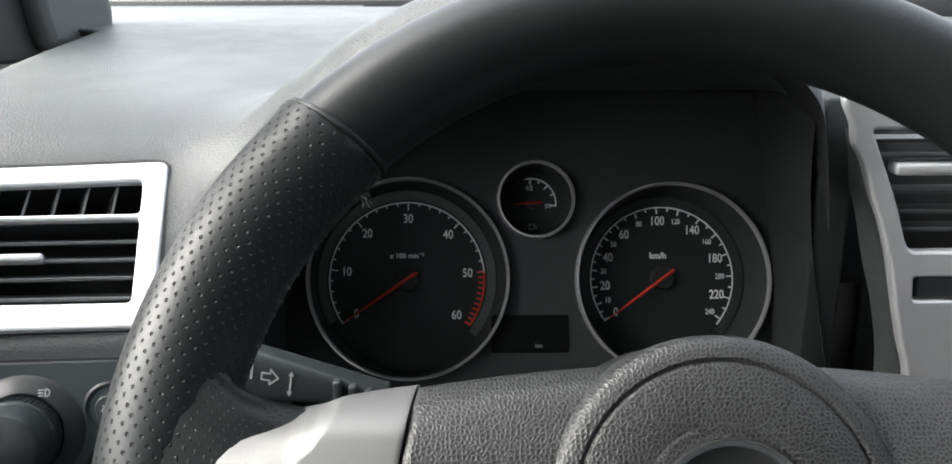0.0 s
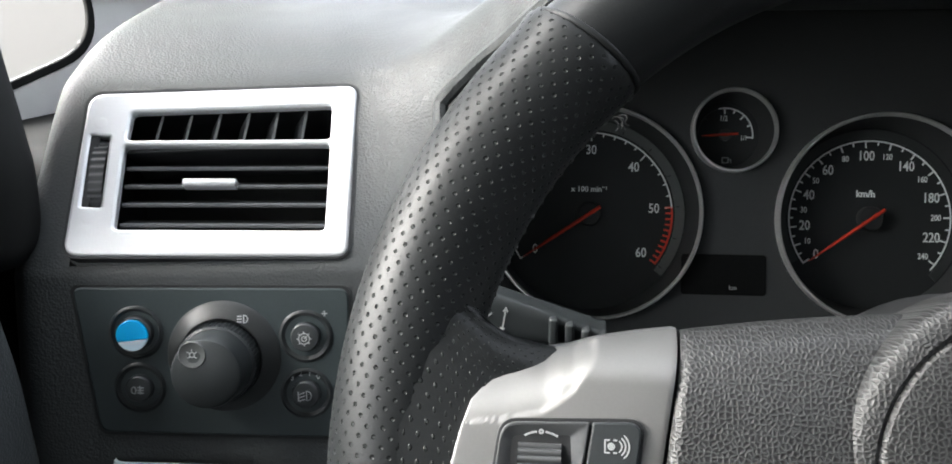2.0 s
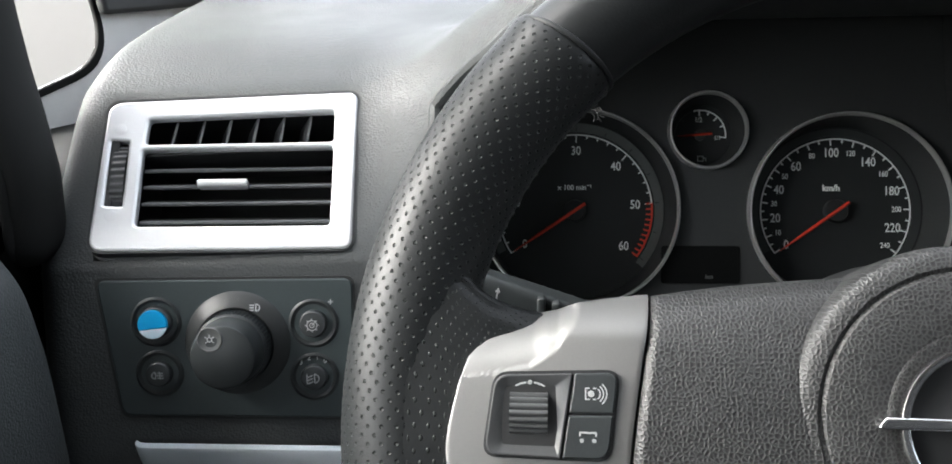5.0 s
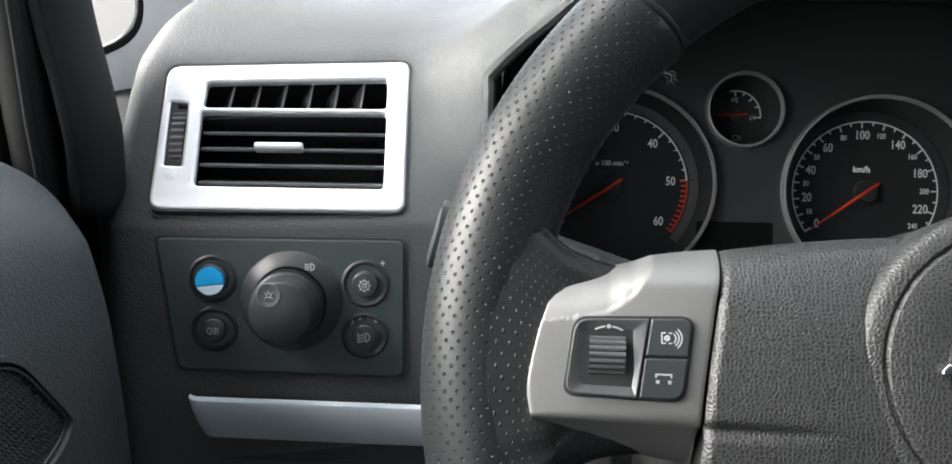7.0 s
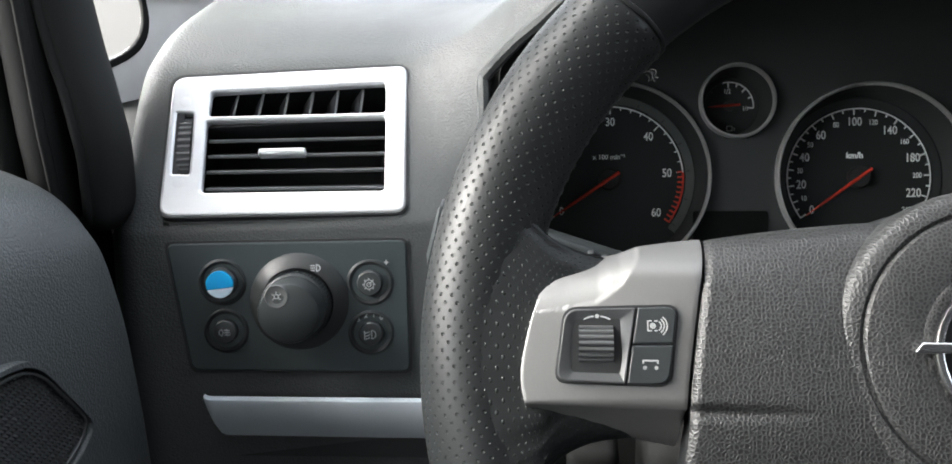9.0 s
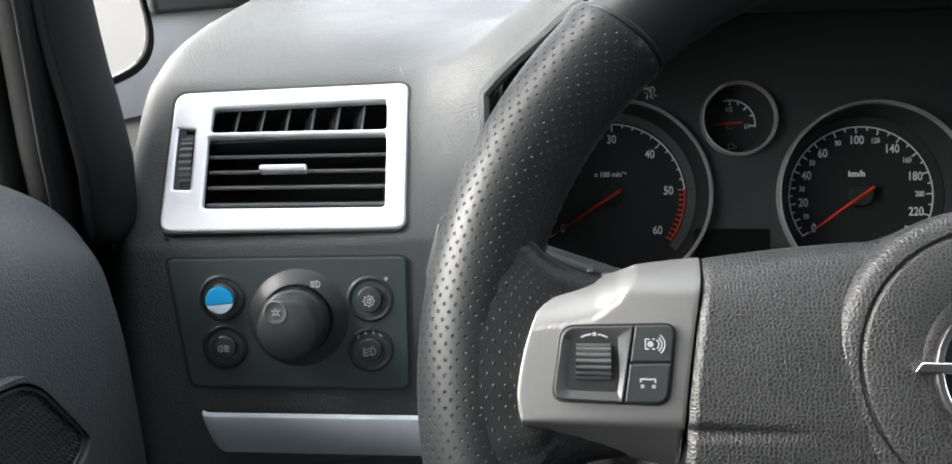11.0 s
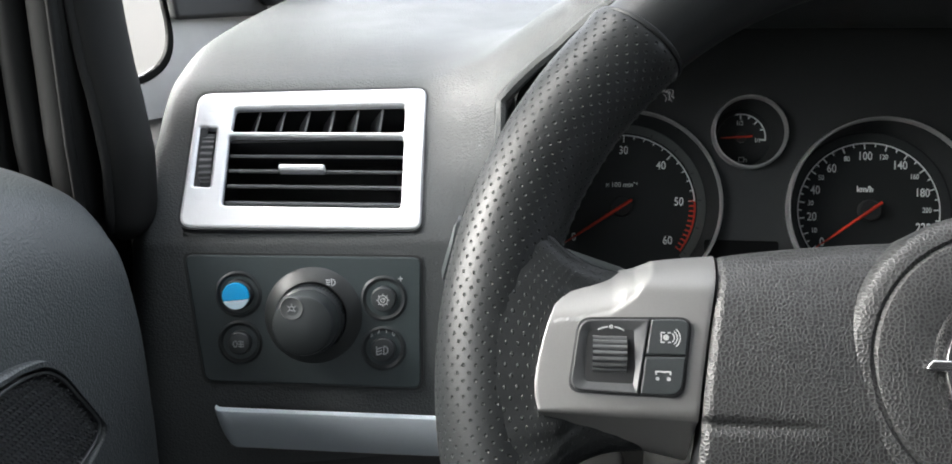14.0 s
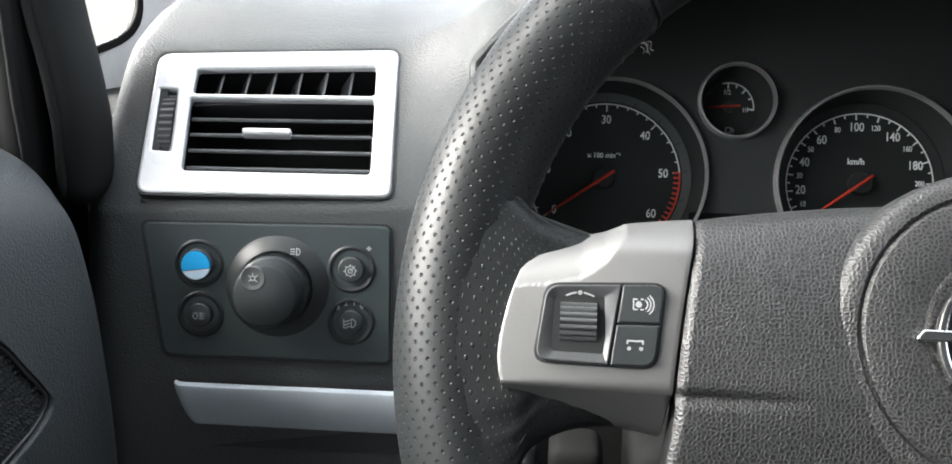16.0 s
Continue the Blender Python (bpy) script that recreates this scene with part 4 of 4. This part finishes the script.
emb = part("emblem_ring", lathe([(0.0240, 0.0255), (0.0240, 0.0285), (0.0234, 0.0297), (0.0224, 0.0300), (0.0214, 0.0296), (0.0208, 0.0284), (0.0208, 0.0255)], 96, (0.0016, 0.0008)), CHROME, pad, "chrome emblem ring")
part("emblem_bar", plate([[(-0.0285, 0.0012), (-0.0262, 0.0040), (0.026, 0.0036), (0.029, -0.0002), (0.027, -0.0008), (0.001, 0.0006), (-0.027, 0.0004)]], 0.0262, 0.0302, 0.0008), CHROME, emb, "chrome bar across the emblem")
part("emblem_ground", lathe([(0.0210, 0.0262), (0.0, 0.0264)], 48, (0.0016, 0.0008)), BLACK, emb, "black emblem ground")

# ---- steering column and stalk ----
column = thing("steering_column", WHEEL, "dark plastic steering column shroud behind the wheel", "steering column")
part("shroud", grid(lambda u, v: Vector(((0.060 - 0.010 * u) * math.copysign(abs(math.cos(v * 2 * math.pi)) ** 0.6, math.cos(v * 2 * math.pi)), -0.004 + (0.042) * math.copysign(abs(math.sin(v * 2 * math.pi)) ** 0.6, math.sin(v * 2 * math.pi)) - 0.06 * u, -0.030 - 0.23 * u)), 12, 48, closed_v=True), WELL, column)
part("hub_boss", lathe([(0.052, 0.0), (0.055, -0.03), (0.055, -0.034), (0.0, -0.034)], 48), BLACK, column)
part("spoke_back", grid(lambda u, v: Vector((-0.150 + 0.30 * u, 0.030 - 0.050 * v, -0.004 - 0.012 * math.sin(math.pi * v))), 20, 10), BLACK, column)

OUT_OF_WHEEL = WHEEL.inverted()
# Lever and lower shroud near-black: shade under the wheel, put into their colour.
part("adjustment_lever", box((-0.0185, 0.386, 0.70), (0.0075, 0.412, 0.8425), 0.006), RUBBER, column, "column adjustment lever, coloured near-black for shade", m=OUT_OF_WHEEL)
part("lever_pivot", box((-0.0320, 0.392, 0.74), (-0.0245, 0.412, 0.8405), 0.0030), KNOB, column, "grey lever pivot", m=OUT_OF_WHEEL)
part("lower_shroud", box((0.0205, 0.372, 0.72), (0.20, 0.46, 0.8530), 0.010), RUBBER, column, m=OUT_OF_WHEEL)

stalk = thing("indicator_stalk", pose(0.0125, 0.3918, 0.944, 0, 0, 0), "dark grey plastic indicator stalk with white arrows", "stalk")
STALK_TOP = [(0.0, 0.0, -0.0015), (-0.0185, 0.0, 0.0053), (-0.0420, 0.0, 0.0135), (-0.0530, 0.0, 0.0169), (-0.0845, 0.0, 0.0256), (-0.0950, 0.0, 0.0270)]
STALK_LOW = [(0.0, 0.0, -0.0085), (-0.0185, 0.0, -0.0070), (-0.0420, 0.0, -0.0057), (-0.0530, 0.0, -0.0050), (-0.0845, 0.0, -0.0042), (-0.0950, 0.0, -0.0036)]


def stalk_point(u, v):
    """A lever that flares into a paddle with a slanting rounded end."""
    w = v * 2 * math.pi
    s = min(u, 0.96) / 0.96
    a, b = smooth_line(STALK_TOP, s), smooth_line(STALK_LOW, s)
    k = 1.0 if u <= 0.96 else math.sqrt(max(0.0, 1 - ((u - 0.96) / 0.04) ** 2))
    c, q = math.cos(w), math.sin(w)
    c, q = math.copysign(abs(c) ** 0.55, c), math.copysign(abs(q) ** 0.55, q)
    up = 0.5 + 0.5 * c * (0.72 + 0.28 * k)
    x = a.x + 0.009 * max(0.0, up) * s ** 6 - 0.002 * (1 - k)
    return Vector((x, 0.0070 * q * max(k, 0.02), b.z + (a.z - b.z) * up))


part("lever", grid(stalk_point, 60, 40, closed_v=True), KNOB, stalk)
for k in range(4):
    part("collar_rib", box((-0.0215 + 0.0062 * k, -0.0090, -0.0082), (-0.0180 + 0.0062 * k, 0.006, 0.0050 - 0.0021 * k), 0.0009), KNOB, stalk)
part("arrow_mark", strokes([[(-0.17, -1), (0.17, 1)], [(-0.02, 0.72), (0.17, 1), (0.27, 0.68)], [(0.02, -0.72), (-0.17, -1), (-0.27, -0.68)]], 0.0006, 0, 0.0050, (0, 0)), GREYPRINT, stalk, m=pose(-0.0386, -0.0071, 0.0037, 90, 0, 0))
part("arrow_mark", strokes([[(-0.9, 0.4), (0, 0.4), (0, 0.9), (0.9, 0), (0, -0.9), (0, -0.4), (-0.9, -0.4), (-0.9, 0.4)]], 0.0006, 0, 0.0037, (0, 0)), GREYPRINT, stalk, m=pose(-0.0466, -0.0071, 0.0068, 90, 10, 0))
part("arrow_mark", strokes([[(0.2, 0.8), (0.2, -0.8)], [(0.2, 0.8), (-0.2, 0.3)]], 0.0009, 0, 0.0038, (0, 0)), GREYPRINT, stalk, m=pose(-0.0545, -0.0071, 0.0095, 90, 10, 0))

# ---- right-hand vent and console edge ----
EDGE = [(0.2320, 0, 1.034), (0.2352, 0, 1.020), (0.2372, 0, 1.006), (0.2420, 0, 0.991), (0.2490, 0, 0.965), (0.2560, 0, 0.942), (0.2620, 0, 0.914), (0.2640, 0, 0.880), (0.2650, 0, 0.850)]
SIDE = [(0.2225, 1.052), (0.2240, 1.046), (0.2280, 1.038), (0.2300, 1.028), (0.2350, 1.020), (0.2410, 1.004), (0.2480, 0.988), (0.2540, 0.970), (0.2590, 0.950), (0.2650, 0.927), (0.2710, 0.908), (0.2760, 0.870)]


def console_point(u, v):
    a = smooth_line(EDGE, v)
    bx = np.interp(a.z, [z for x, z in SIDE[::-1]], [x for x, z in SIDE[::-1]])
    return Vector((a.x + (bx + 0.003 - a.x) * u, 0.489 - 0.010 * u - 0.003 * math.sin(math.pi * u), a.z))


console = part("console_side", grid(console_point, 8, 40), DASH)
tagged(console, "charcoal plastic edge beside the centre console", "dashboard", kind="structure")
centre = part("dashboard_centre", box((0.262, 0.512, 0.78), (0.60, 0.60, 1.046), 0.004), BLACK)
tagged(centre, "dark dashboard body behind the centre air vent", "dashboard", kind="structure")
cvent = thing("air_vent", pose(0, 0.472, 0, 90, 0, 0), "satin silver framed centre air vent with black louvres", "air vent")
part("frame", plate([[(*smooth_line([(*p, 0) for p in SIDE], k / 40).xy,) for k in range(41)] + [(0.42, 0.87), (0.42, 1.070), (0.25, 1.070)], rpoly([(0.2375, 1.0355), (0.41, 1.0375), (0.41, 0.9752), (0.2640, 0.9748), (0.2605, 0.9795), (0.2535, 1.0000)], [0.002, 0.003, 0.003, 0.003, 0.004, 0.01]), rpoly([(0.2670, 0.9615), (0.41, 0.9620), (0.41, 0.949), (0.2685, 0.949)], 0.002)], -0.006, 0.002, 0.0015), SILVER, cvent, "satin silver painted frame")
part("housing", box((0.238, 0.944, -0.045), (0.414, 1.046, -0.04)), BLACK, cvent, "black duct behind the louvres")
for k in range(5):
    z, x0 = ((1.0295, 0.2405), (1.0205, 0.2450), (1.0040, 0.2530), (0.9940, 0.2570), (0.9850, 0.2600))[k]
    part("louvre", box((x0, z - 0.0011, -0.016), (0.41, z + 0.0009, -0.003), 0.0005), ROLL, cvent)
part("slider_tab", box((0.2520, 1.0128, -0.010), (0.30, 1.0188, 0.0008), 0.0016), SILVER, cvent, "polished silver sliding tab")
part("thumbwheel", box((0.2705, 0.9500, -0.012), (0.41, 0.9610, 0.0004), 0.002), KNOB, cvent, "black thumbwheel")

# ---- driver's door ----
door = thing("driver_door", Matrix(), "dark grained plastic driver's door panel with loudspeaker grille", "car door", kind="structure")
DPROF = [(-0.345, 1.022), (-0.310, 1.015), (-0.282, 1.007), (-0.260, 0.993), (-0.247, 0.968), (-0.242, 0.93), (-0.240, 0.88), (-0.242, 0.80), (-0.255, 0.60), (-0.27, 0.40)]


def door_point(u, v):
    p = smooth_line([(a, 0, b) for a, b in DPROF], v)
    y = 0.408 - 1.2 * u ** 2
    e = max(0, (y - 0.392) / 0.016)
    drop = 0.030 * max(0, min(1, (y - 0.30) / 0.11)) ** 2 * max(0, min(1, (p.z - 0.9) / 0.08))
    return Vector((p.x - 0.010 * e ** 2, y, p.z - drop))


part("door_panel", grid(door_point, 60, 80), DOORP, door, smooth=70)
part("door_end", grid(lambda u, v: door_point(0, v) + Vector((-0.06 * u, 0.002 * u, 0)), 3, 60), BLACK, door, smooth=60)
GR = [(0.283, 0.9335), (0.2985, 0.9322), (0.3127, 0.9280), (0.3235, 0.9190), (0.3335, 0.9040), (0.3430, 0.8890), (0.3475, 0.8790), (0.3405, 0.8715), (0.3210, 0.8670), (0.290, 0.866), (0.258, 0.885), (0.262, 0.920)]
GRM = pose(-0.2385, 0.0, 0.0, 90, 0, 90)
def inset(f):
    """The loudspeaker's outline drawn in by the share f."""
    return [(0.3035 + (y - 0.3035) * (1 - f), 0.900 + (z - 0.900) * (1 - 1.3 * f)) for y, z, _ in (smooth_line([(*p, 0) for p in GR + GR[:2]], (k + 0.5) / 78 * 12 / 13) for k in range(78))]


def span(outline, k, at_value):
    """Where a line at the given value of coordinate k crosses the outline."""
    out = []
    for p, q in zip(outline, outline[1:] + outline[:1]):
        if (p[k] - at_value) * (q[k] - at_value) < 0:
            out.append(p[1 - k] + (q[1 - k] - p[1 - k]) * (at_value - p[k]) / (q[k] - p[k]))
    return (min(out), max(out)) if len(out) > 1 else None


part("speaker_rim", plate([inset(-0.03), inset(0.05)], -0.004, 0.0030, 0.0026), DOORP, door, "moulded rim of the loudspeaker", m=GRM)
part("speaker_frame", plate([inset(0.085), inset(0.125)], -0.004, 0.0022, 0.0012), GLOSS, door, "black frame of the loudspeaker mesh", m=GRM)
IN = inset(0.12)
bm = bmesh.new()
for k in range(24):
    z = 0.864 + 0.0032 * k
    ys = span(IN, 1, z)
    if not ys:
        continue
    n = max(1, int((ys[1] - ys[0]) / 0.0022))
    for i in range(n):
        y0, y1 = ys[0] + (ys[1] - ys[0]) * i / n, ys[0] + (ys[1] - ys[0]) * (i + 1) / n
        ym = (y0 + y1) / 2
        lo = [bm.verts.new((y, z + dz, -0.0008)) for y, dz in ((y0, -0.0011), (y1, -0.0011), (y1, 0.0011), (y0, 0.0011))]
        hi = [bm.verts.new((ym + dy, z + dz, 0.0012)) for dy, dz in ((-0.0005, -0.0004), (0.0005, -0.0004), (0.0005, 0.0005), (-0.0005, 0.0005))]
        for a in range(4):
            bm.faces.new((lo[a], lo[(a + 1) % 4], hi[(a + 1) % 4], hi[a]))
        bm.faces.new(hi)
part("speaker_grille", bm, ROLL, door, "black studded loudspeaker mesh", smooth=0, m=GRM)
part("speaker_back", plate([inset(0.03)], -0.006, -0.0012), BLACK, door, m=GRM)

# window frame of the door with its rubber seals
seals = thing("door_frame", Matrix(), "black rubber sealed window frame of the driver's door", "door frame", kind="structure")


def rib(name, line, w, d, y, material, label="", tip=0.0):
    def fn(u, v):
        p = smooth_line([(x, 0, z) for x, z in line], u)
        a = v * 2 * math.pi
        k = 1 if u > 0.06 else (max(0.02, u / 0.06)) ** 0.5
        return Vector((p.x + w * k * math.cos(a), y + 0.10 * max(0, p.z - 1.0) + d * k * math.sin(a), p.z))
    return part(name, grid(fn, 60, 28, closed_v=True), material, seals, label, smooth=70)


rib("seal_lip", [(-0.2580, 0.944), (-0.2560, 0.968), (-0.2545, 0.990), (-0.2575, 1.015), (-0.2620, 1.04), (-0.2665, 1.08), (-0.271, 1.16), (-0.275, 1.34), (-0.30, 1.52)], 0.0110, 0.020, 0.432, RUBBER, "soft rubber door seal")
rib("seal_bead", [(-0.2585, 0.952), (-0.2570, 0.972), (-0.2560, 0.992), (-0.2590, 1.017), (-0.2640, 1.042), (-0.2685, 1.082), (-0.273, 1.162), (-0.277, 1.34), (-0.302, 1.52)], 0.0026, 0.0040, 0.4135, RUBBER, "thin rubber bead on the door seal")
rib("seal_bead", [(-0.2700, 0.952), (-0.2695, 0.985), (-0.2710, 1.03), (-0.2730, 1.08), (-0.276, 1.16), (-0.288, 1.34), (-0.312, 1.52)], 0.0022, 0.0040, 0.4065, RUBBER, "thin rubber bead on the door seal")
rib("frame_edge", [(-0.2760, 0.950), (-0.2755, 0.985), (-0.2770, 1.03), (-0.2790, 1.08), (-0.282, 1.16), (-0.296, 1.34), (-0.32, 1.52)], 0.0120, 0.014, 0.418, RUBBER, "black window frame")
rib("seal_lip", [(-0.2930, 0.955), (-0.2940, 0.995), (-0.2965, 1.04), (-0.2985, 1.08), (-0.303, 1.16), (-0.318, 1.34), (-0.34, 1.52)], 0.0085, 0.012, 0.415, RUBBER, "soft rubber door seal")
rib("seal_lip", [(-0.3080, 0.955), (-0.3090, 0.995), (-0.3110, 1.04), (-0.3130, 1.08), (-0.318, 1.16), (-0.334, 1.34), (-0.36, 1.52)], 0.0060, 0.012, 0.410, RUBBER, "soft rubber door seal")
# Frame body hidden by the seals, widened to shade the dashboard's left shoulder.
part("frame_light_block", box((-0.46, 0.412, 0.94), (-0.330, 0.505, 1.50), 0.004), RUBBER, seals)
part("frame_top", box((-0.56, -0.7, 1.43), (-0.47, 0.46, 1.52), 0.01), RUBBER, seals)

# quarter window in the side trim
SIDEW = Matrix.Translation((-0.36, 0.69, 1.02)) @ Matrix(((0.4202, 0.0, 0.9074, 0), (0.9074, 0.0, -0.4202, 0), (0.0, 1.0, 0.0, 0), (0, 0, 0, 1)))
qwin = thing("window_1", SIDEW, "small front quarter window with black rubber gasket in pale trim", "window", kind="structure")
WIN = rpoly([(-0.22, -0.066), (0.0150, -0.0110), (0.006, 0.06), (-0.05, 0.30), (-0.22, 0.35)], [0.01, 0.034, 0.01, 0.02, 0.02], 10)
GAS = rpoly([(-0.23, -0.0735), (0.0205, -0.0160), (0.011, 0.06), (-0.046, 0.308), (-0.23, 0.36)], [0.01, 0.036, 0.01, 0.02, 0.02], 10)
part("side_trim", plate([rpoly([(-0.26, -0.30), (0.150, -0.30), (0.150, 0.12), (0.06, 0.50), (-0.26, 0.50)], 0.01), GAS], -0.004, 0.0, 0.001), TRIM, qwin, "pale grey plastic trim")
part("gasket", plate([GAS, WIN], -0.003, 0.0015, 0.001), RUBBER, qwin, "black rubber gasket")
pane = part("pane", plate([WIN], -0.003, -0.001), GLASS, qwin, "clear glass")
pane.visible_shadow = False
PILLAR = mat("pillar_plastic", (0.075, 0.078, 0.078), 0.6, grain=0.15, cell=0.0009)
pillar = thing("pillar_trim", SIDEW, "dark grey plastic trim at the foot of the windscreen pillar", "pillar", kind="structure")
part("pillar_face", plate([rpoly([(0.108, 0.030), (0.176, 0.0245), (0.181, 0.06), (0.10, 0.50), (0.03, 0.50), (0.100, 0.07)], 0.008)], 0.004, 0.030, 0.010), PILLAR, pillar)
# Black plate for the pillar's darker side: its shade put into the colour.
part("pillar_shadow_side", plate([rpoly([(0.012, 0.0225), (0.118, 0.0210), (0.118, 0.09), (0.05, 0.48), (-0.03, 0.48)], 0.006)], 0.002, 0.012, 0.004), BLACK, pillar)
